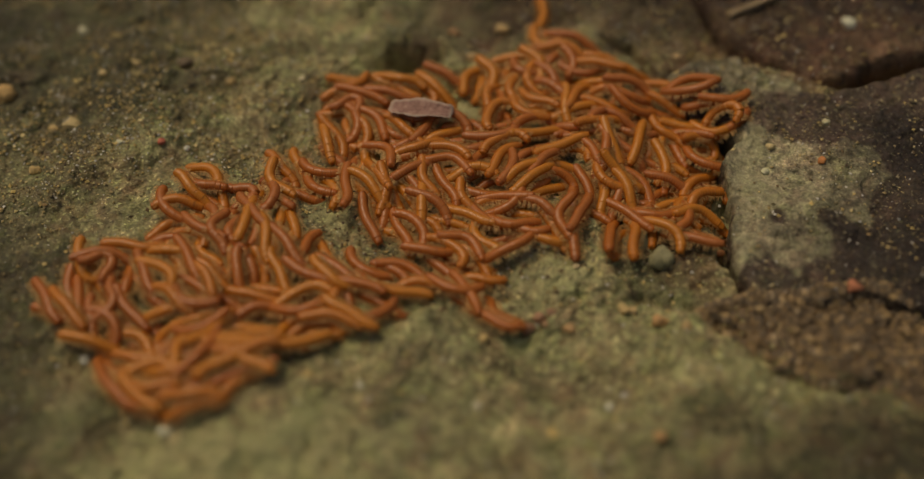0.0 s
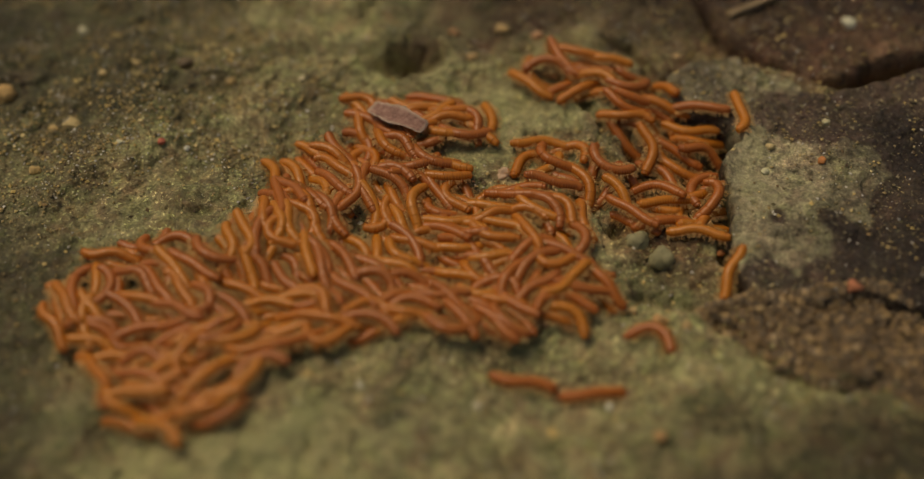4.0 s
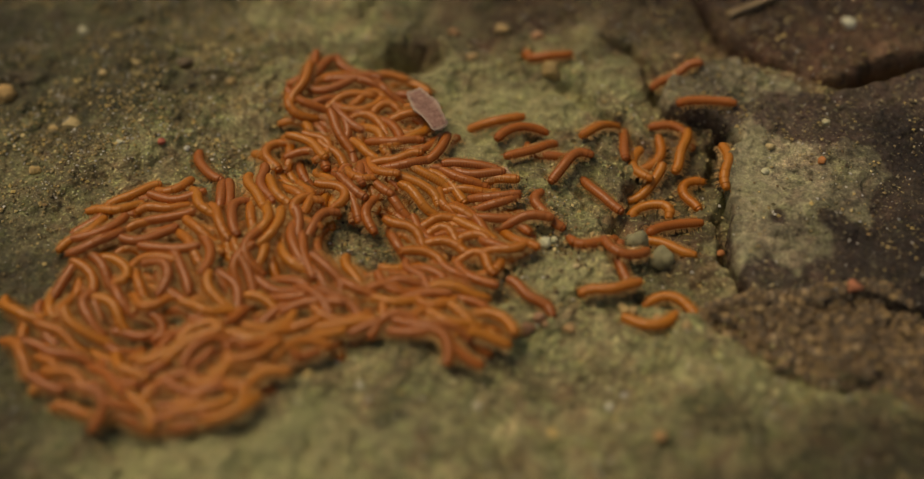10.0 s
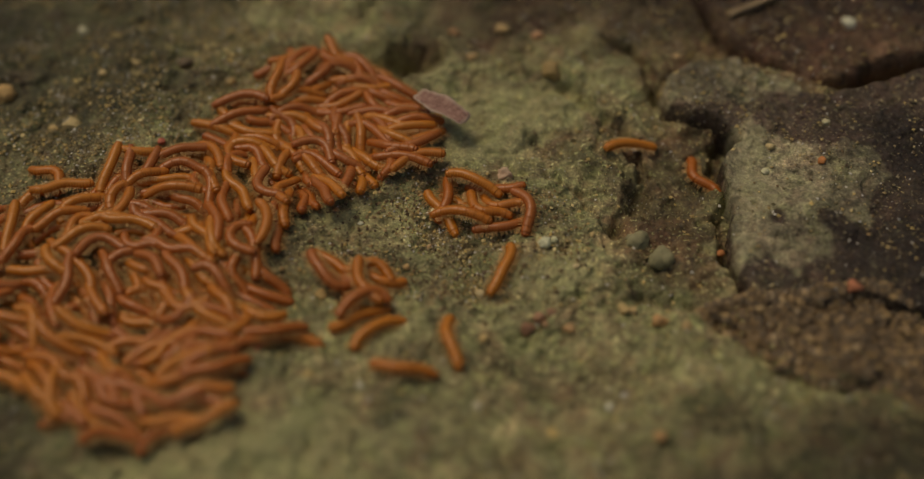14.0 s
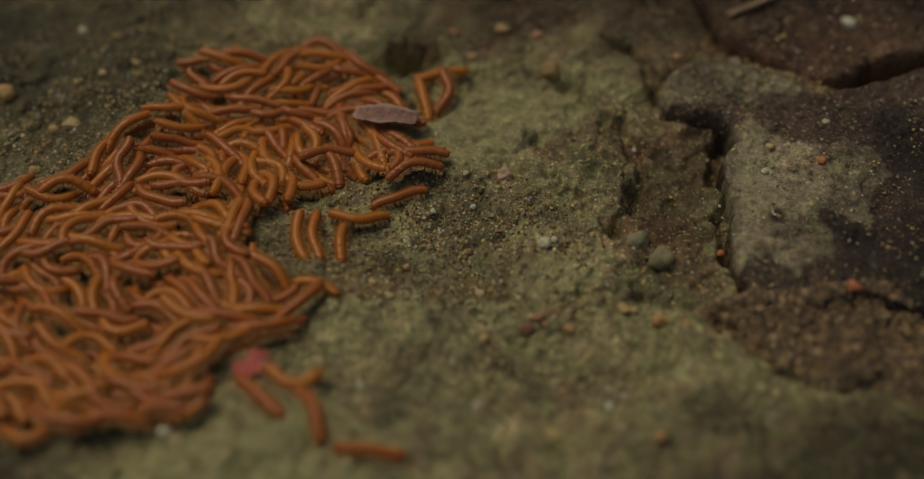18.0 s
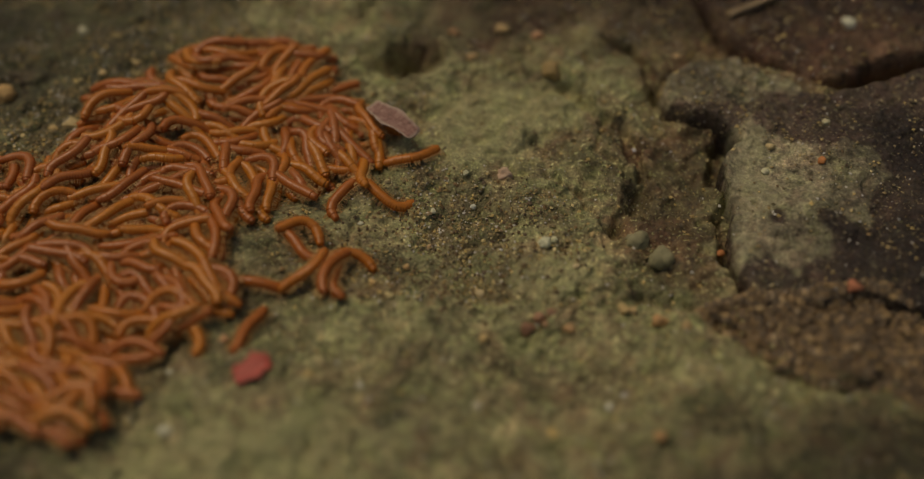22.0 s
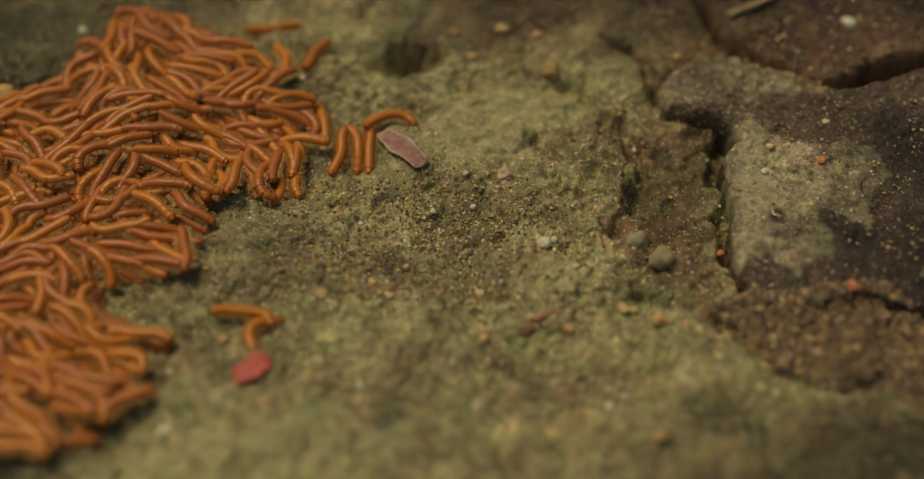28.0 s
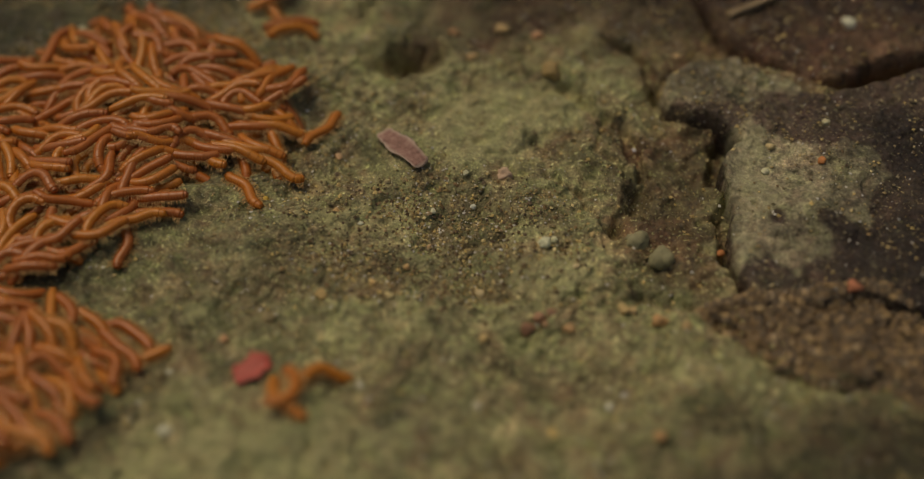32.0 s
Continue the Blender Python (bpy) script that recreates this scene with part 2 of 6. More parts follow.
# lichen patches; the first outline paints the slab's lit left edge paler
LICHEN_AND_LIT = [[(0.1144, 0.0413), (0.1250, 0.0558), (0.1351, 0.0528), (0.1286, 0.0336), (0.1314, 0.0164), (0.1250, -0.0034), (0.1265, -0.0098), (0.1159, -0.0161), (0.1110, -0.0130), (0.1145, 0.0164)],
          [(-0.0121, 0.0919), (0.0182, 0.0958), (0.0585, 0.0783), (0.0536, 0.0632), (0.0307, 0.0540), (0.0172, 0.0378), (-0.0037, 0.0432), (-0.0171, 0.0651)], [(0.0236, -0.0156), (0.0410, -0.0108), (0.0614, -0.0203), (0.0485, -0.0320), (0.0293, -0.0295)],
          [(-0.0795, 0.0121), (-0.0367, 0.0188), (-0.0212, 0.0071), (-0.0461, 0.0021), (-0.0555, -0.0076)], [(-0.0540, -0.0326), (-0.0203, -0.0311), (0.0207, -0.0356), (0.0180, -0.0505), (-0.0437, -0.0475)], [(-0.1344, -0.1027), (-0.0825, -0.0869), (-0.0188, -0.0975), (-0.0397, -0.1278), (-0.1369, -0.1278)],
          [(0.0826, 0.1099), (0.0633, 0.1140), (0.0593, 0.0919), (0.0827, 0.0764)]]
GRITTY = [(-0.0633, 0.0361), (-0.0219, 0.0396), (0.0299, 0.0291), (0.0566, 0.0021), (0.0528, -0.0203), (0.0087, -0.0356), (-0.0540, -0.0326), (-0.0756, -0.0044)]


def ground_height(x, y):
    h = 0.0032 * fractal(x, y, 0.075, 3, 3) + 0.0011 * fractal(x, y, 0.016, 4, 11, 0.55)
    ledge = fractal(x, y, 0.040, 4, 29, 0.6)
    h = h + 0.0022 * smooth(-0.05, 0.10, ledge) + 0.0016 * smooth(0.35, 0.48, ledge) - 0.0014 * smooth(-0.45, -0.60, ledge)
    pits = fractal(x, y, 0.0050, 3, 33, 0.6)
    h = h + 0.00040 * pits - 0.0005 * smooth(0.65, 1.1, fractal(x, y, 0.009, 3, 37))
    wob = 0.0026 * fractal(x, y, 0.011, 4, 41, 0.6)
    for pts, half, deep in CRACKS:
        d = to_line(x, y, pts) + wob
        h = h - deep * (1 - smooth(0.2 * half, 1.3 * half, d))
    for (cx, cy), rx, ry, deep in HOLLOWS:
        r = np.hypot((x - cx) / rx, (y - cy) / ry) + 70 * wob
        h = h - deep * (1 - smooth(0.0, 1.25, r))
    soil = 1 - smooth(-0.004, 0.003, to_edge(x, y, SOIL) + wob)
    h = h + soil * (-0.0005 + 0.0022 * np.abs(fractal(x, y, 0.006, 3, 53)))
    bare = 1 - smooth(-0.004, 0.004, to_edge(x, y, BARE) + wob)
    h = h + bare * (-0.0025 + 0.0010 * fractal(x, y, 0.008, 3, 61))
    return h


def ground_earth(x, y):
    """How much earthy dust covers the rock."""
    wob = 0.010 * fractal(x, y, 0.02, 4, 71)
    e = 1 - smooth(-0.006, 0.006, to_edge(x, y, SOIL) + 0.4 * wob)
    e = np.maximum(e, 0.75 * (1 - smooth(-0.01, 0.008, to_edge(x, y, BARE) + wob)))
    e = np.maximum(e, 0.88 * (1 - smooth(-0.03, 0.012, to_edge(x, y, NORTH) + 1.5 * wob)))
    e = np.maximum(e, 0.30 * (1 - smooth(-0.02, 0.012, to_edge(x, y, GRITTY) + wob)))
    return np.clip(e + 0.30 * fractal(x, y, 0.028, 5, 77, 0.65), 0, 1)


SLABS = [  # outline, height of the top, lean in x and y, seed, width of the rounded edge
    ([(0.1142, 0.0385), (0.1196, 0.0474), (0.1246, 0.0514), (0.1238, 0.0579), (0.1300, 0.0668), (0.1432, 0.0763), (0.1553, 0.0820), (0.1650, 0.0789), (0.1790, 0.0820), (0.1935, 0.0878), (0.2138, 0.0969), (0.2455, 0.1016), (0.2518, 0.0417), (0.2173, -0.0542), (0.1848, -0.0429), (0.1697, -0.0369), (0.1608, -0.0339), (0.1460, -0.0369), (0.1339, -0.0384), (0.1222, -0.0375), (0.1169, -0.0333), (0.1133, -0.0241), (0.1124, -0.0154), (0.1134, 0.0006), (0.1160, 0.0155), (0.1149, 0.0274)],
     0.0072, 0.030, 0.02, 5, 0.0012),
    ([(0.0899, 0.0841), (0.0941, 0.0919), (0.1044, 0.0998), (0.1173, 0.1046), (0.1284, 0.1050), (0.1320, 0.0990), (0.1366, 0.1006), (0.1434, 0.0942), (0.1524, 0.0907), (0.1566, 0.0841), (0.1558, 0.0688), (0.1403, 0.0533), (0.1247, 0.0504), (0.1200, 0.0584), (0.1116, 0.0659), (0.1014, 0.0703), (0.0940, 0.0756)],
     0.0072, 0.0, 0.05, 8, 0.0030),
    ([(0.1190, 0.1302), (0.1273, 0.1168), (0.1398, 0.1062), (0.1521, 0.0958), (0.1589, 0.0903), (0.1757, 0.0899), (0.1879, 0.0974), (0.2029, 0.1038), (0.2260, 0.1087), (0.2602, 0.1136), (0.2967, 0.2112), (0.1141, 0.2112), (0.1147, 0.1562)],
     0.0080, 0.020, 0.03, 13, 0.0042),
]
PALE = [(0.1112, 0.0397), (0.1256, 0.0570), (0.1354, 0.0555), (0.1467, 0.0522), (0.1582, 0.0425), (0.1683, 0.0486), (0.1800, 0.0486), (0.1864, 0.0415), (0.1853, 0.0292), (0.1789, 0.0223), (0.1748, 0.0139), (0.1712, 0.0007), (0.1628, 0.0023), (0.1560, 0.0062), (0.1499, 0.0069), (0.1501, 0.0007), (0.1530, -0.0042), (0.1529, -0.0154), (0.1460, -0.0169), (0.1367, -0.0225), (0.1309, -0.0207), (0.1273, -0.0119), (0.1220, -0.0150), (0.1141, -0.0194), (0.1075, -0.0138), (0.1113, 0.0292)]
SPOT = [(0.1297, 0.0089), (0.1329, 0.0105), (0.1365, 0.0062), (0.1349, 0.0016), (0.1316, 0.0029)]
CAP = [(0.0853, 0.0841), (0.0917, 0.0958), (0.1053, 0.1078), (0.1290, 0.1099), (0.1441, 0.0990), (0.1588, 0.0880), (0.1561, 0.0810), (0.1387, 0.0802), (0.1221, 0.0756), (0.1114, 0.0756), (0.0982, 0.0779)]


def slab_height(x, y, slab):
    pts, top, lx, ly, seed, brim = slab
    cx, cy = np.mean([p[0] for p in pts]), np.mean([p[1] for p in pts])
    d = to_edge(x, y, pts) + 0.0011 * fractal(x, y, 0.010, 4, seed, 0.5)
    z = top + lx * (x - cx) + ly * (y - cy) + 0.0014 * fractal(x, y, 0.030, 3, seed + 2) + 0.0006 * fractal(x, y, 0.007, 4, seed + 4)
    z = z + 0.0012 * smooth(-0.02, 0.14, fractal(x, y, 0.024, 4, seed + 6, 0.6)) + 0.0004 * fractal(x, y, 0.004, 3, seed + 9)
    s = np.clip(-d / brim, 0, 1)
    return np.where(d < 0, z - (top + 0.005) * (1 - np.sqrt(1 - (1 - s) ** 2)), -0.02), d


def slab_earth(x, y, slab):
    e = 0.15 + 0.45 * fractal(x, y, 0.03, 4, slab[4] + 30)
    wob = fractal(x, y, 0.008, 4, 83)
    if slab is SLABS[0]:  # lichen-pale only round its broken corner
        e = np.maximum(0.35 * e, smooth(-0.0016, 0.0016, to_edge(x, y, PALE) + 0.0022 * wob))
        e = np.maximum(e, 1 - smooth(-0.0012, 0.0014, to_edge(x, y, SPOT) + 0.0012 * wob))
        e = np.maximum(e, smooth(-0.0008, -0.0002, slab_height(x, y, slab)[1]))  # earth-brown down its side face
    if slab is SLABS[1]:
        e = np.maximum(0.4 * e, 0.9 * smooth(-0.002, 0.002, to_edge(x, y, CAP) + 0.0025 * wob))
    return np.clip(e, 0, 0.95)


def surface(x, y):
    """Height of whatever lies uppermost: bedrock or slab."""
    x, y = np.asarray(x, float), np.asarray(y, float)
    h = ground_height(x, y)
    for slab in SLABS:
        h = np.maximum(h, slab_height(x, y, slab)[0])
    return h


MAP_X, MAP_Y, MAP_STEP = -0.62, -0.20, 0.001
MAP = surface(*np.meshgrid(MAP_X + MAP_STEP * np.arange(940), MAP_Y + MAP_STEP * np.arange(440)))


def footing(x, y):
    """The same height, read quickly from a fine map of it."""
    u = np.clip((np.asarray(x, float) - MAP_X) / MAP_STEP, 0, 938.0)
    v = np.clip((np.asarray(y, float) - MAP_Y) / MAP_STEP, 0, 438.0)
    i, j = np.floor(u).astype(int), np.floor(v).astype(int)
    u, v = u - i, v - j
    return (MAP[j, i] * (1 - u) + MAP[j, i + 1] * u) * (1 - v) + (MAP[j + 1, i] * (1 - u) + MAP[j + 1, i + 1] * u) * v


def sheet(name, xs, ys, height, keep, earth, mat):
    """A mesh over the lines xs and ys, less the quads that keep refuses."""
    gx, gy = np.meshgrid(xs, ys)
    z = height(gx, gy)
    n = len(xs)
    idx = np.arange(gx.size).reshape(gx.shape)
    quads = np.stack([idx[:-1, :-1], idx[:-1, 1:], idx[1:, 1:], idx[1:, :-1]], -1).reshape(-1, 4)
    if keep is not None:
        ok = keep(gx, gy).ravel()
        quads = quads[ok[quads].any(1)]
    used = np.unique(quads)
    back = np.zeros(gx.size, int)
    back[used] = np.arange(len(used))
    co = np.stack([gx.ravel()[used], gy.ravel()[used], z.ravel()[used]], -1)
    me = bpy.data.meshes.new(name)
    me.vertices.add(len(co))
    me.vertices.foreach_set("co", co.ravel())
    me.loops.add(quads.size)
    me.loops.foreach_set("vertex_index", back[quads].ravel())
    me.polygons.add(len(quads))
    me.polygons.foreach_set("loop_start", np.arange(0, quads.size, 4))
    me.polygons.foreach_set("use_smooth", np.ones(len(quads), bool))
    me.update(calc_edges=True)
    a = me.attributes.new("earth", "FLOAT", "POINT")
    a.data.foreach_set("value", np.asarray(earth(co[:, 0], co[:, 1]), np.float32))
    a = me.attributes.new("lichen_and_lit", "FLOAT", "POINT")
    x, y = co[:, 0], co[:, 1]
    # gritty middle: pale sand, lifted further for the light falling off outwards
    cover = 0.40 * (1 - smooth(-0.02, 0.02, to_edge(x, y, GRITTY)))
    for pts in LICHEN_AND_LIT:
        cover = np.maximum(cover, 1 - smooth(-0.006, 0.006, to_edge(x, y, pts) + 0.011 * fractal(x, y, 0.018, 4, 87, 0.6)))
    a.data.foreach_set("value", np.asarray(cover, np.float32))
    a = me.attributes.new("dark_vignette", "FLOAT", "POINT")
    a.data.foreach_set("value", np.asarray(dark_and_vignette(co[:, 0], co[:, 1]), np.float32))
    me.materials.append(mat)
    return new(name, me)


def dark_and_vignette(x, y):
    """Dark right-hand block and wet soil, plus vignetting painted at the far left and corners."""
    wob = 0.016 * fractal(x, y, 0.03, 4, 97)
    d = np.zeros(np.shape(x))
    for pts, much in DARK_AND_VIGNETTE:
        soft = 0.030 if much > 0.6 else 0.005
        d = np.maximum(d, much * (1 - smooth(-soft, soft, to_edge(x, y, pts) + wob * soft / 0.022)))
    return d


def spread(lo, hi, step, far):
    """Even lines from lo to hi, then ever wider ones out to the distance."""
    mid = list(np.arange(lo, hi, step))
    out, s = [], step
    while (out[-1] if out else hi) < far:
        s *= 1.35
        out.append((out[-1] if out else mid[-1]) + s)
    return np.array([lo + hi - v for v in out[::-1]] + mid + out)


ground = sheet("ground", spread(-0.245, 0.245, 0.0009, 300.0), spread(-0.128, 0.172, 0.0009, 300.0), ground_height, None, ground_earth, ROCK)
tagged(ground, "grey-green weathered bedrock with cracks and earthy dust", "rock ground", kind="structure")
SLAB_TEXT = ["pale grey broken rock slab with dark stains", "pale rounded rock slab above a dark crack", "brown rough rock ledge with a shaded edge"]
for slab, text, mat in zip(SLABS, SLAB_TEXT, (SLAB, SLAB, BROWN)):
    px, py = [p[0] for p in slab[0]], [p[1] for p in slab[0]]
    ob = sheet("rock_slab", np.arange(min(px) - 0.004, max(px) + 0.004, 0.00055), np.arange(min(py) - 0.004, max(py) + 0.004, 0.00055),
               lambda x, y: slab_height(x, y, slab)[0], lambda x, y: slab_height(x, y, slab)[1] < 0,
               lambda x, y: slab_earth(x, y, slab), mat)
    tagged(ob, text, "rock")


# ---- small stones, grit and crumbs ----
def many_lumps(name, places, sizes, seed, mat, sink=0.3):
    """One mesh of many eight-sided grains lying on the rock."""
    rng = np.random.default_rng(seed)
    n = len(places)
    base = np.array([(1, 0, 0), (0.1, 1, 0.1), (-1, 0.1, 0), (0, -1, 0.05), (0, 0.1, 1), (0.05, 0, -1)], float)
    tri = np.array([(0, 1, 4), (1, 2, 4), (2, 3, 4), (3, 0, 4), (1, 0, 5), (2, 1, 5), (3, 2, 5), (0, 3, 5)])
    co = base[None] * rng.uniform(0.6, 1.25, (n, 6, 1)) * rng.uniform(0.7, 1.2, (n, 1, 3))
    a = rng.uniform(0, 6.28, n)
    ca, sa = np.cos(a)[:, None], np.sin(a)[:, None]
    x, y = co[..., 0] * ca - co[..., 1] * sa, co[..., 0] * sa + co[..., 1] * ca
    z = co[..., 2] * 0.75
    h = footing(places[:, 0], places[:, 1])
    s = np.asarray(sizes)[:, None]
    verts = np.stack([x * s + places[:, :1], y * s + places[:, 1:2], z * s + (h + sizes * (0.75 - sink))[:, None]], -1).reshape(-1, 3)
    faces = (tri[None] + 6 * np.arange(n)[:, None, None]).reshape(-1, 3)
    me = bpy.data.meshes.new(name)
    me.from_pydata(verts.tolist(), [], faces.tolist())
    me.materials.append(mat)
    return new(name, me)


def scatter(n, rng, weight):
    """Places in the view, denser where weight is high."""
    out = np.zeros((0, 2))
    while len(out) < n:
        p = np.stack([rng.uniform(-0.24, 0.24, 4 * n), rng.uniform(-0.125, 0.165, 4 * n)], -1)
        out = np.concatenate([out, p[rng.uniform(0, 1, 4 * n) < weight(p[:, 0], p[:, 1])]])
    return out[:n]


def grit_weight(x, y):
    w = 0.16 + 0.84 * (1 - smooth(-0.02, 0.015, to_edge(x, y, GRITTY)))
    w = np.maximum(w, 0.8 * smooth(-0.02, -0.10, x) * smooth(0.0, 0.03, y))
    w = np.maximum(w, 1 - smooth(0.0, 0.006, to_line(x, y, [(-0.0447, 0.0860), (-0.0228, 0.0810), (-0.0052, 0.0833)])))
    w = np.maximum(w, 0.24 * smooth(0.05, 0.09, x) * smooth(0.03, 0.06, y))
    for pts in LICHEN_AND_LIT:
        w = w * (1 - 0.8 * (1 - smooth(-0.004, 0.004, to_edge(x, y, pts))))
    return w * np.clip(0.55 + 0.8 * fractal(x, y, 0.02, 3, 91), 0.05, 1)


rng = np.random.default_rng(7)
places = scatter(19000, rng, grit_weight)
grit = many_lumps("grit", places, 0.00028 + 0.0009 * rng.random(19000) ** 2.5, 3, GRIT)
tagged(grit, "fine sandy grit scattered over the rock", "grit", kind="stuff")
places = scatter(1100, rng, lambda x, y: np.clip(0.9 - 30 * np.abs(to_edge(x, y, GRITTY) + 0.02), 0, 1) + 0.03)
gravel = many_lumps("gravel", places, 0.0005 + 0.0009 * rng.random(1100) ** 2, 8, GRAVEL, 0.45)
tagged(gravel, "small brown and grey gravel on the bare rock", "gravel", kind="stuff")
# added white grains stand in for specular glints off the wet rock
places = scatter(3600, rng, grit_weight)
glint_grains = many_lumps("quartz_grit", places, 0.00026 + 0.00066 * rng.random(3600) ** 2.2, 6, GLINT)
tagged(glint_grains, "tiny white grains set as glints on the rock", "grit", kind="stuff")
places = scatter(5200, rng, lambda x, y: 1.0 * (to_edge(x, y, SOIL) < 0.002))
crumbs = many_lumps("soil_crumbs", places, 0.0005 + 0.0017 * rng.random(5200) ** 3, 4, CRUMB, 0.55)
tagged(crumbs, "crumbly brown soil in a hollow between rocks", "soil", kind="stuff")

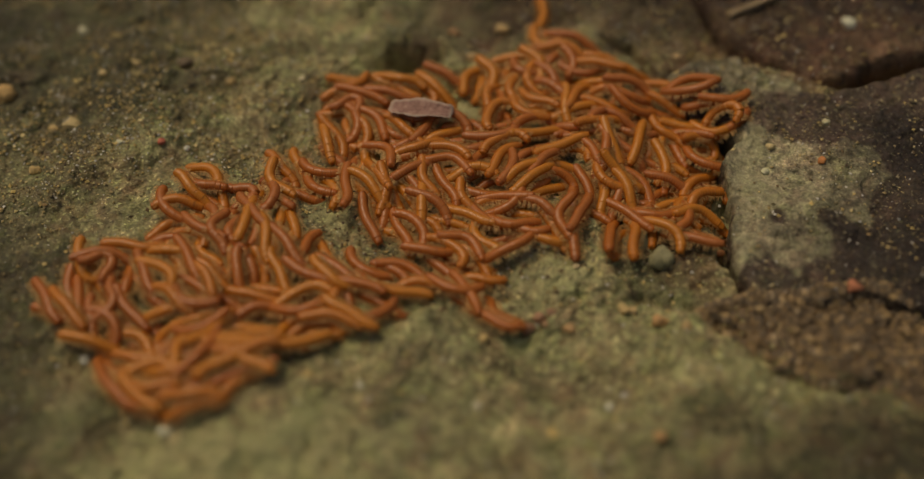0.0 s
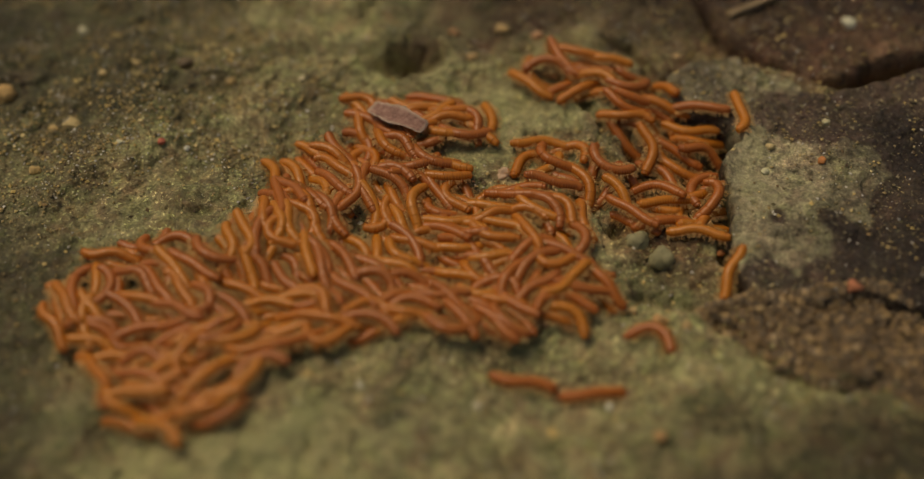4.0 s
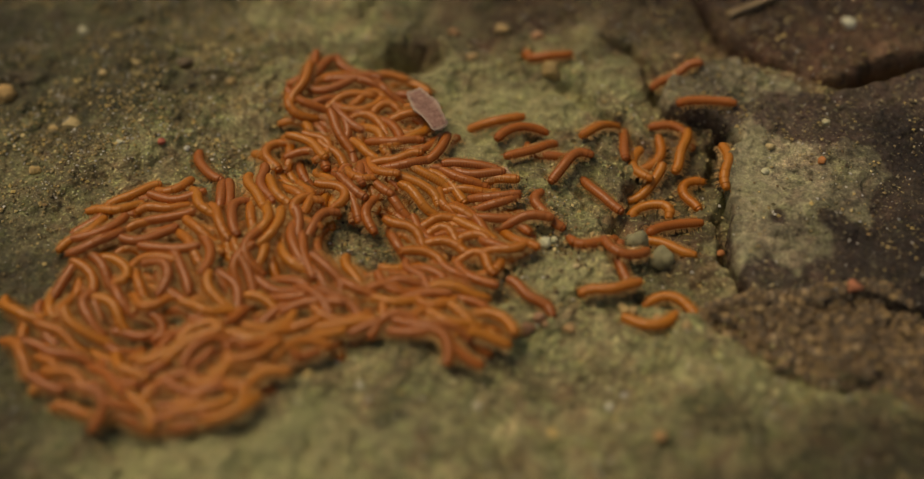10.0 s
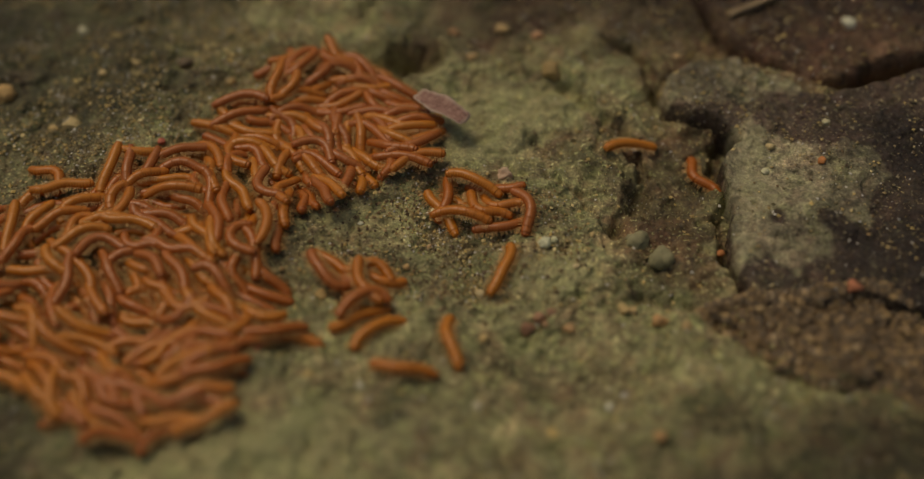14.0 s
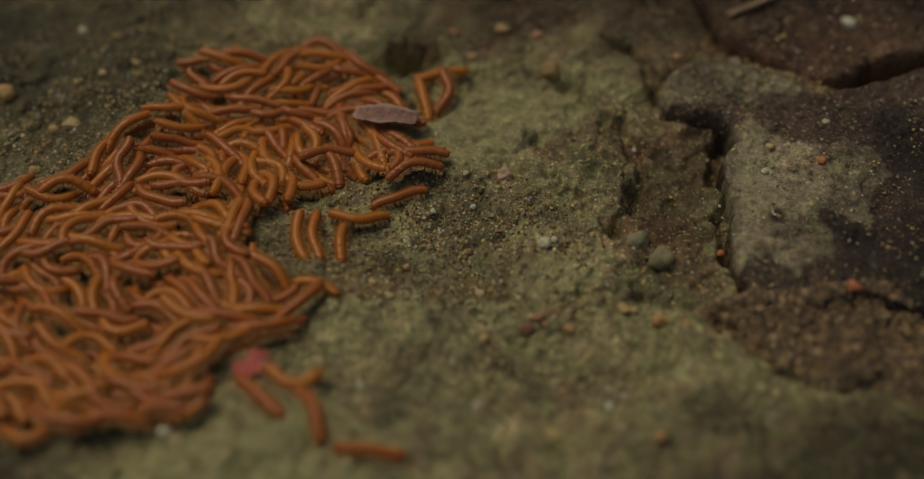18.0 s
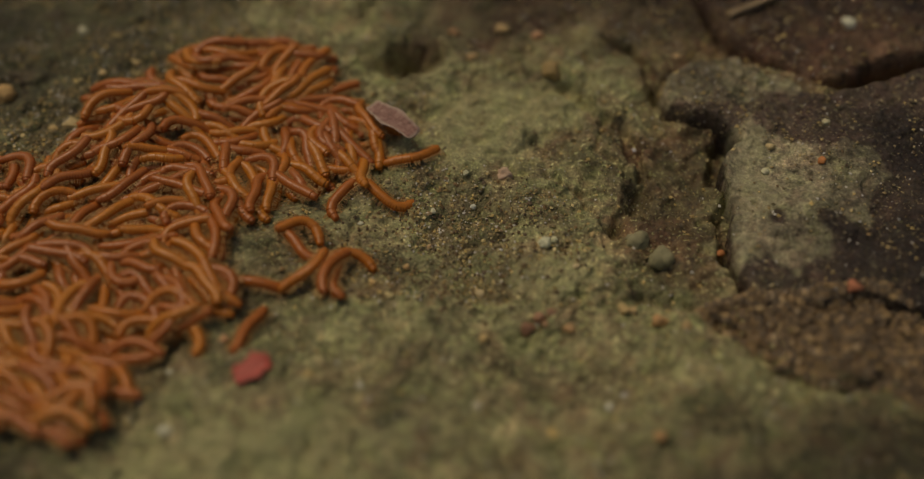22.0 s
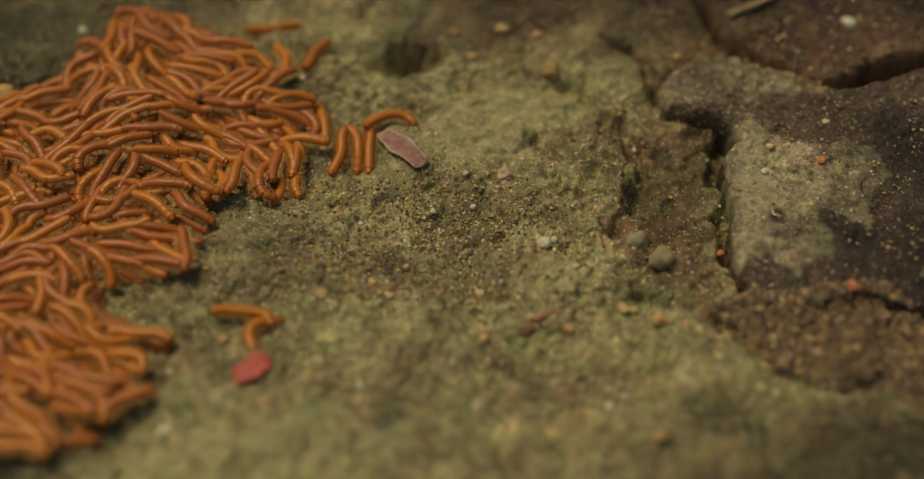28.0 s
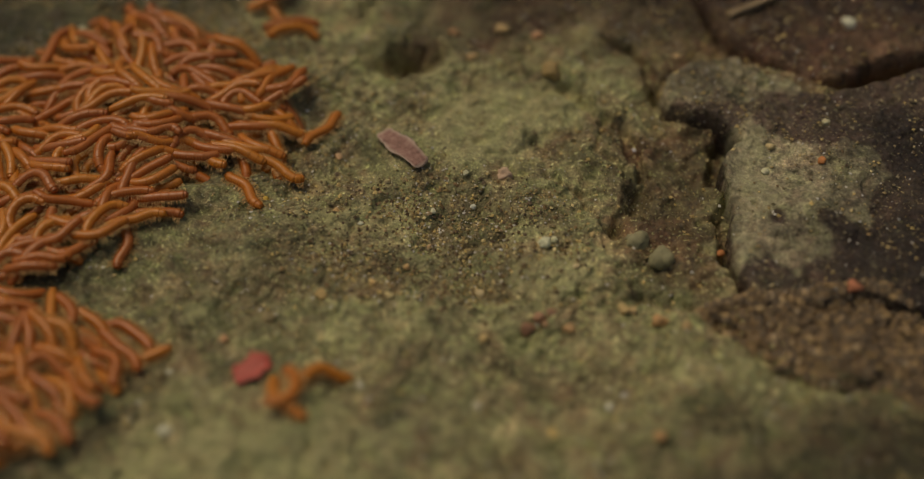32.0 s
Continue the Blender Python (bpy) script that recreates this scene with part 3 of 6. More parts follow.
PEBBLES = [  # place, size, colour, word
    ((0.0737, -0.0005), 0.0048, (0.190, 0.184, 0.118), "smooth grey-green"), ((0.0847, -0.0089), 0.0056, (0.184, 0.178, 0.112), "smooth grey-green"),
    ((0.0187, 0.0364), 0.0032, (0.42, 0.30, 0.24), "pinkish"), ((0.0351, -0.0034), 0.0032, (0.64, 0.52, 0.36), "tan"), ((0.0389, -0.0011), 0.0016, (0.60, 0.48, 0.33), "pale tan"),
    ((0.0075, -0.0259), 0.0021, (0.36, 0.30, 0.19), "tan"), ((-0.0578, -0.0308), 0.0026, (0.34, 0.25, 0.12), "yellowish"), ((-0.0365, -0.0237), 0.0017, (0.40, 0.29, 0.15), "yellowish"),
    ((-0.0303, -0.0295), 0.0018, (0.48, 0.36, 0.20), "pale yellow"), ((0.0780, 0.0573), 0.0013, (0.85, 0.85, 0.82), "white"), ((0.0194, 0.1311), 0.0034, (0.42, 0.30, 0.16), "tan"),
    ((0.0362, 0.1235), 0.0026, (0.34, 0.20, 0.12), "reddish"), ((0.0418, 0.0998), 0.0046, (0.26, 0.19, 0.09), "ochre"), ((0.1842, 0.1268), 0.0036, (0.48, 0.46, 0.38), "pale grey"),
    ((-0.2109, 0.0872), 0.0056, (0.36, 0.24, 0.11), "tan"), ((-0.1764, 0.0666), 0.0034, (0.36, 0.29, 0.16), "tan"), ((-0.1824, 0.1298), 0.0026, (0.46, 0.42, 0.33), "pale grey"),
    ((-0.1526, 0.0529), 0.0015, (0.52, 0.46, 0.36), "pale"), ((-0.1230, 0.0525), 0.0016, (0.60, 0.56, 0.46), "whitish"), ((0.1319, 0.0329), 0.0016, (0.44, 0.42, 0.32), "pale grey"),
    ((0.1567, 0.0371), 0.0019, (0.38, 0.16, 0.06), "rusty"), ((0.1089, -0.0047), 0.0020, (0.42, 0.17, 0.07), "rusty"), ((0.0802, -0.0416), 0.0032, (0.36, 0.22, 0.11), "ochre"),
    ((0.0664, -0.0356), 0.0021, (0.36, 0.27, 0.14), "tan"), ((0.0653, -0.0335), 0.0016, (0.34, 0.27, 0.14), "tan"), ((-0.0786, -0.0410), 0.0030, (0.20, 0.165, 0.095), "dull brown"),
    ((0.0346, -0.0951), 0.0026, (0.46, 0.33, 0.15), "tan"), ((0.0572, -0.0828), 0.0017, (0.50, 0.48, 0.40), "pale grey"), ((0.0752, -0.0983), 0.0026, (0.32, 0.20, 0.10), "ochre"),
    ((0.0059, -0.0831), 0.0018, (0.42, 0.40, 0.32), "pale grey"), ((-0.0397, -0.0766), 0.0016, (0.48, 0.46, 0.38), "pale grey"), ((-0.1508, -0.0591), 0.0023, (0.55, 0.53, 0.45), "whitish"),
    ((-0.1152, -0.0682), 0.0014, (0.48, 0.46, 0.38), "pale grey"), ((-0.1130, -0.0962), 0.0030, (0.46, 0.44, 0.36), "pale grey"), ((-0.0553, 0.0511), 0.0017, (0.46, 0.28, 0.18), "pinkish"),
    ((-0.0853, 0.0236), 0.0014, (0.50, 0.30, 0.06), "yellow"), ((-0.0438, 0.0117), 0.0011, (0.55, 0.50, 0.40), "pale"), ((0.0477, -0.0159), 0.0014, (0.48, 0.36, 0.24), "tan"),
    ((0.0554, 0.0025), 0.0014, (0.45, 0.33, 0.18), "tan"), ((0.1016, 0.1127), 0.0017, (0.42, 0.30, 0.18), "tan"), ((-0.0739, 0.0931), 0.0019, (0.44, 0.38, 0.28), "pale"),
    ((-0.0946, -0.0548), 0.0022, (0.40, 0.24, 0.14), "pinkish"), ((-0.1338, 0.0529), 0.0018, (0.34, 0.10, 0.07), "dull red"), ((0.1592, -0.0315), 0.0028, (0.30, 0.12, 0.07), "rusty"),
    ((0.1362, 0.0474), 0.0018, (0.44, 0.34, 0.20), "tan"), ((0.1623, 0.0602), 0.0018, (0.46, 0.40, 0.28), "pale"), ((-0.0544, 0.0164), 0.0014, (0.46, 0.28, 0.14), "ochre"),
    ((-0.0140, -0.0005), 0.0013, (0.50, 0.30, 0.18), "ochre"), ((0.0259, -0.0452), 0.0030, (0.22, 0.12, 0.08), "reddish-brown"), ((0.0313, -0.0416), 0.0026, (0.26, 0.15, 0.10), "reddish-brown"), ((0.0364, -0.0386), 0.0022, (0.20, 0.12, 0.08), "reddish-brown"),
    ((0.0336, -0.0446), 0.0019, (0.28, 0.18, 0.11), "reddish-brown"), ((0.0433, -0.0455), 0.0024, (0.34, 0.22, 0.12), "tan"), ((0.0016, 0.0361), 0.0014, (0.50, 0.45, 0.33), "pale"),
    ((-0.0125, 0.0161), 0.0013, (0.52, 0.47, 0.36), "pale"), ((0.0049, 0.0212), 0.0014, (0.60, 0.56, 0.44), "whitish"), ((-0.0232, -0.0124), 0.0015, (0.44, 0.28, 0.14), "ochre"),
    ((0.0700, -0.0356), 0.0020, (0.36, 0.27, 0.15), "tan"), ((0.0904, -0.0475), 0.0020, (0.30, 0.22, 0.12), "ochre"), ((0.0085, -0.0519), 0.0022, (0.34, 0.26, 0.13), "ochre"),
    ((-0.1858, 0.0669), 0.0022, (0.36, 0.27, 0.14), "tan"), ((-0.1886, 0.0396), 0.0024, (0.34, 0.25, 0.12), "ochre"), ((-0.1524, 0.1038), 0.0024, (0.34, 0.27, 0.15), "tan"), ((-0.1664, 0.0958), 0.0020, (0.38, 0.30, 0.17), "tan"),
    ((-0.1067, 0.0919), 0.0024, (0.30, 0.22, 0.11), "ochre"), ((-0.1293, 0.1038), 0.0040, (0.10, 0.075, 0.05), "dark brown"), ((-0.0040, 0.1285), 0.0028, (0.26, 0.16, 0.09), "reddish-brown"), ((0.0045, 0.1119), 0.0022, (0.34, 0.24, 0.13), "tan"),
    ((-0.0032, -0.0741), 0.0014, (0.46, 0.40, 0.25), "tan"), ((-0.0597, -0.0732), 0.0024, (0.34, 0.27, 0.13), "ochre"),
]
rng = random.Random(5)
stone_mats = {}
for (x, y), size, colour, word in PEBBLES:
    bm = bmesh.new()
    geo = bmesh.ops.create_icosphere(bm, subdivisions=3, radius=1.0)
    off, flat = Vector((rng.uniform(0, 9), rng.uniform(0, 9), rng.uniform(0, 9))), rng.uniform(0.62, 0.85)
    sx, sy = rng.uniform(0.85, 1.15), rng.uniform(0.8, 1.05)
    for v in bm.verts:
        r = 1 + 0.42 * noise.noise(v.co * 1.1 + off) + 0.22 * noise.noise(v.co * 2.7 + off) + 0.08 * noise.noise(v.co * 6 + off)
        v.co = Vector((v.co.x * sx, v.co.y * sy, v.co.z * flat)) * (r * size)
    me = bpy.data.meshes.new("pebble")
    bm.to_mesh(me)
    bm.free()
    me.polygons.foreach_set("use_smooth", [True] * len(me.polygons))
    if colour not in stone_mats:
        stone_mats[colour] = plain_material("stone_" + word.replace(" ", "_"), tuple(min(0.85, 1.7 * f * c) for f, c in zip((1.0, 0.95, 0.74), colour)), 0.7, 0.45, 450, 0.0006)
    me.materials.append(stone_mats[colour])
    ob = new("pebble", me)
    ob.matrix_basis = pose(x, y, float(footing(x, y)) + 0.30 * flat * size, 0, 0, rng.uniform(0, 360))
    tagged(ob, word + " pebble lying on the weathered rock", "pebble", "pebbles on the rock")

# a straw-coloured twig at the back
bm = bmesh.new()
a, b = Vector((*(0.1281, 0.1333), 0)), Vector((*(0.1575, 0.1471), 0))
for k in range(9):
    c = a.lerp(b, k / 8) + Vector((0, 0.0003 * math.sin(k * 1.1), 0))
    c.z = float(footing(a.x, a.y)) + 0.0012 + k / 8 * (float(footing(b.x, b.y)) - float(footing(a.x, a.y)) + 0.002)
    r = 0.0017 - 0.00006 * k + 0.0002 * math.sin(k * 2.3)
    for q in range(8):
        w = q * math.pi / 4
        bm.verts.new(c + Vector((-0.35 * r * math.cos(w), r * math.cos(w), r * math.sin(w))))
bm.verts.ensure_lookup_table()
for k in range(8):
    for q in range(8):
        bm.faces.new([bm.verts[k * 8 + q], bm.verts[k * 8 + (q + 1) % 8], bm.verts[k * 8 + 8 + (q + 1) % 8], bm.verts[k * 8 + 8 + q]])
bm.faces.new(bm.verts[:8])
bm.faces.new(bm.verts[-8:])
bmesh.ops.recalc_face_normals(bm, faces=bm.faces)
me = bpy.data.meshes.new("twig")
bm.to_mesh(me)
bm.free()
me.materials.append(plain_material("straw", (0.40, 0.29, 0.15), 0.7, 0.35, 300))
tagged(new("twig", me), "dry straw-coloured twig lying on brown rock", "twig")


def flake(name, long, wide, thick, curl, mat, seed):
    """A thin curled flake with ragged edges: bark chip or petal."""
    bm = bmesh.new()
    rng = random.Random(seed)
    rows, cols = 15, 7
    grid = []
    for side in (0, 1):
        layer = []
        for i in range(rows):
            u = i / (rows - 1) * 2 - 1
            half = wide / 2 * (0.58 + 0.42 * math.sqrt(max(0, 1 - abs(u) ** 4))) * (1 + 0.16 * math.sin(5 * u + seed)) * rng.uniform(0.90, 1.10)
            for j in range(cols):
                v = j / (cols - 1) * 2 - 1
                z = (curl if curl > 0 else 0) - curl * v * v + 0.0008 * math.sin(2.4 * u + seed) + (thick if side else 0) * (1 - 0.6 * v * v)
                layer.append(bm.verts.new((u * long / 2 + rng.uniform(-1, 1) * 0.0003, v * half + 0.10 * wide * math.sin(2 * u), z)))
        grid.append(layer)
    for side in (0, 1):
        for i in range(rows - 1):
            for j in range(cols - 1):
                k = i * cols + j
                f = [grid[side][k], grid[side][k + cols], grid[side][k + cols + 1], grid[side][k + 1]]
                bm.faces.new(f if side else f[::-1])
    rim = [j for j in range(cols)] + [i * cols + cols - 1 for i in range(1, rows)] + [(rows - 1) * cols + j for j in range(cols - 2, -1, -1)] + [i * cols for i in range(rows - 2, 0, -1)]
    for p, q in zip(rim, rim[1:] + rim[:1]):
        bm.faces.new([grid[0][p], grid[0][q], grid[1][q], grid[1][p]])
    bmesh.ops.recalc_face_normals(bm, faces=bm.faces)
    me = bpy.data.meshes.new(name)
    bm.to_mesh(me)
    bm.free()
    me.polygons.foreach_set("use_smooth", [True] * len(me.polygons))
    a = me.attributes.new("rim", "FLOAT", "POINT")
    a.data.foreach_set("value", [0.65 if k % cols in (0, cols - 1) or k % (rows * cols) // cols in (0, rows - 1) else 0.0 for k in range(2 * rows * cols)])
    me.materials.append(mat)
    return new(name, me)


def bark_material():
    """Pinkish bark, streaked along its length, paler along its rim."""
    m = Nodes("bark_chip")
    at = m.coords()
    col = m.ramp(m.noise(380, 5, 0.65, at), (0.32, (0.20, 0.100, 0.070)), (0.55, (0.38, 0.205, 0.145)), (0.75, (0.50, 0.32, 0.23)))
    col = m.mix(m.attr("rim"), col, (0.70, 0.56, 0.40))
    m.link(col, m.bsdf.inputs["Base Color"])
    m.bsdf.inputs["Roughness"].default_value = 0.7
    m.bump(m.noise(600, 5, 0.65, at), 0.7, 0.0009)
    return m.mat


BARK = bark_material()
bark_chip = flake("bark_chip", 0.0285, 0.0100, 0.0008, -0.0013, BARK, 2)
tagged(bark_chip, "thin pinkish-brown bark chip pushed about by millipedes", "bark chip")
PETAL = plain_material("petal", (0.52, 0.10, 0.06), 0.6, 0.35, 250, 0.0005)
petal = flake("petal", 0.0150, 0.0105, 0.0005, -0.0012, PETAL, 7)
tagged(petal, "crumpled pinkish-red petal lying on the rock", "petal")

# ---- millipedes ----
SECTIONS = 7
LENGTH, RADIUS = 0.0256, 0.00232
STEP = LENGTH / SECTIONS


def tube(rings, sides=12, flat=0.92):
    """Vertices and faces of a round body along x from (x, radius, groove) rings."""
    verts = [(x, r * math.cos(2 * math.pi * k / sides), flat * r * math.sin(2 * math.pi * k / sides)) for x, r, q in rings for k in range(sides)]
    faces = [(i * sides + k, i * sides + (k + 1) % sides, (i + 1) * sides + (k + 1) % sides, (i + 1) * sides + k)
             for i in range(len(rings) - 1) for k in range(sides)]
    faces += [tuple(range(sides))[::-1], tuple(range((len(rings) - 1) * sides, len(rings) * sides))]
    # pale pores along both sides of each ring
    grooves = [0.8 if q == 0.0 and k in (1, sides // 2 - 1) else q for x, r, q in rings for k in range(sides)]
    return verts, faces, grooves


def body_mesh(name, first, last, mat):
    """A rigid stretch of three body rings with grooves between; narrower towards head or tail."""
    rings = []
    def girth(x):
        s = x / STEP
        r = 1.0
        if first:
            r *= 1 - 0.22 * smooth(0.0, 0.55, s) * 1.0
        if last:
            r *= 1 - 0.34 * smooth(0.05, -0.55, s)
        return RADIUS * float(r)
    rings.append((-0.66 * STEP, girth(-0.6 * STEP) * (0.25 if last else 0.55), 0.0))
    rings.append((-0.57 * STEP, girth(-0.57 * STEP) * (0.66 if last else 0.94), 0.0))
    for k in range(3):
        c = (-0.5 + (k + 0.5) / 3) * STEP
        w = STEP / 6
        rings += [(c - 0.92 * w, girth(c) * 0.984, -0.22), (c - 0.50 * w, girth(c) * 1.0, 0.05), (c + 0.35 * w, girth(c) * 1.006, 0.0), (c + 0.78 * w, girth(c) * 1.0, 0.10)]
    rings.append((0.57 * STEP, girth(0.57 * STEP) * 0.94, 0.0))
    rings.append((0.66 * STEP, girth(0.6 * STEP) * 0.55, 0.5))
    verts, faces, grooves = tube(rings)
    me = bpy.data.meshes.new(name)
    me.from_pydata(verts, [], faces)
    me.polygons.foreach_set("use_smooth", [True] * len(me.polygons))
    a = me.attributes.new("groove", "FLOAT", "POINT")
    a.data.foreach_set("value", np.array(grooves, np.float32))
    me.materials.append(mat)
    return me


def head_mesh(mat):
    rings = [(-0.0003, RADIUS * 0.72, 0.2), (0.0002, RADIUS * 0.79, 0.1), (0.0008, RADIUS * 0.76, 0.0), (0.0014, RADIUS * 0.60, 0.0), (0.0018, RADIUS * 0.26, 0.3)]
    verts, faces, grooves = tube(rings)
    for side in (-1, 1):  # bent antennae
        path = [(0.0012, 0.0006 * side, 0.0004), (0.0022, 0.0013 * side, 0.0005), (0.0029, 0.0016 * side, -0.0004)]
        base = len(verts)
        for (x, y, z), r in zip(path, (0.00016, 0.00014, 0.00010)):
            verts += [(x, y + r, z), (x, y - 0.5 * r, z + 0.87 * r), (x, y - 0.5 * r, z - 0.87 * r)]
        for i in (0, 1):
            for k in range(3):
                faces.append((base + 3 * i + k, base + 3 * i + (k + 1) % 3, base + 3 * i + 3 + (k + 1) % 3, base + 3 * i + 3 + k))
        grooves += [1.0] * 9
    me = bpy.data.meshes.new("head")
    me.from_pydata(verts, [], faces)
    me.polygons.foreach_set("use_smooth", [True] * len(me.polygons))
    a = me.attributes.new("groove", "FLOAT", "POINT")
    a.data.foreach_set("value", np.array(grooves, np.float32))
    me.materials.append(mat)
    return me


def legs_mesh(seed):
    """Seven thin jointed legs down each side of a stretch."""
    rng = random.Random(seed)
    verts, faces = [], []
    for side in (-1, 1):
        for k in range(7):
            x = (-0.43 + 0.143 * k) * STEP
            sway = rng.uniform(-0.0009, 0.0009)
            path = [(x, 0.0012 * side, -0.0007), (x + 0.4 * sway, 0.0030 * side, 0.0003 + rng.uniform(-0.0002, 0.0003)), (x + sway, 0.0045 * side + rng.uniform(-0.0006, 0.0004), -0.0004 + rng.uniform(-0.0006, 0.0003))]
            base = len(verts)
            for (px, py, pz), r in zip(path, (0.00015, 0.00013, 0.00008)):
                verts += [(px + r, py, pz), (px - 0.5 * r, py, pz + 0.87 * r), (px - 0.5 * r, py, pz - 0.87 * r)]
            for i in (0, 1):
                for q in range(3):
                    faces.append((base + 3 * i + q, base + 3 * i + (q + 1) % 3, base + 3 * i + 3 + (q + 1) % 3, base + 3 * i + 3 + q))
    me = bpy.data.meshes.new("leg_fringe")
    me.from_pydata(verts, [], faces)
    me.materials.append(LEG)
    return me


def tone_parts(tone):
    """The meshes of one tone: tail, middle and front stretch, head."""
    word, colour, pale = tone
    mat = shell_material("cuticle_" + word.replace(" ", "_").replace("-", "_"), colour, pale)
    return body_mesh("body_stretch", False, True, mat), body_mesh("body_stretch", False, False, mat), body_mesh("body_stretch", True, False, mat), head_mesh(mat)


TONE_PARTS = [tone_parts(tone) for tone in TONES]
LEGS = [legs_mesh(k) for k in range(3)]
KINDS = 48


def millipede(tone, meshes):
    """One millipede of seven jointed stretches, each with its fringe of legs, and a head."""
    word = tone[0]
    tail, middle, front, face = meshes
    thing = tagged(new("millipede"), word + " ringed millipede crawling in a swarm on rock", "millipede", "millipedes of the swarm", "thing")
    for k in range(SECTIONS):
        part = new("body_stretch", tail if k == 0 else front if k == SECTIONS - 1 else middle)
        part.parent = thing
        part.location = ((k - (SECTIONS - 1) / 2) * STEP, 0, 0)
        fringe = new("leg_fringe", LEGS[k % 3])
        fringe.parent = part
        fringe["label"] = "pale fringe of thin legs"
        if k == SECTIONS - 1:
            head = new("head", face)
            head.parent = part
            head.location = (0.5 * STEP, 0, 0)
    return thing


COUNT = 398
HERDS = {}


def herd(t, crowds, gaps=(), loose=(), strays=()):
    """Where the swarm is at t seconds, in millimetres: close crowds, gaps in them, loose groups of so many, single strays (with heading)."""
    mm = lambda pts: [(x / 1000, y / 1000) for x, y in pts]
    HERDS[t] = ([mm(p) for p in crowds], [mm(p) for p in gaps], [(n, mm(p)) for n, p in loose], [(x / 1000, y / 1000, radians(a)) for x, y, a in strays])


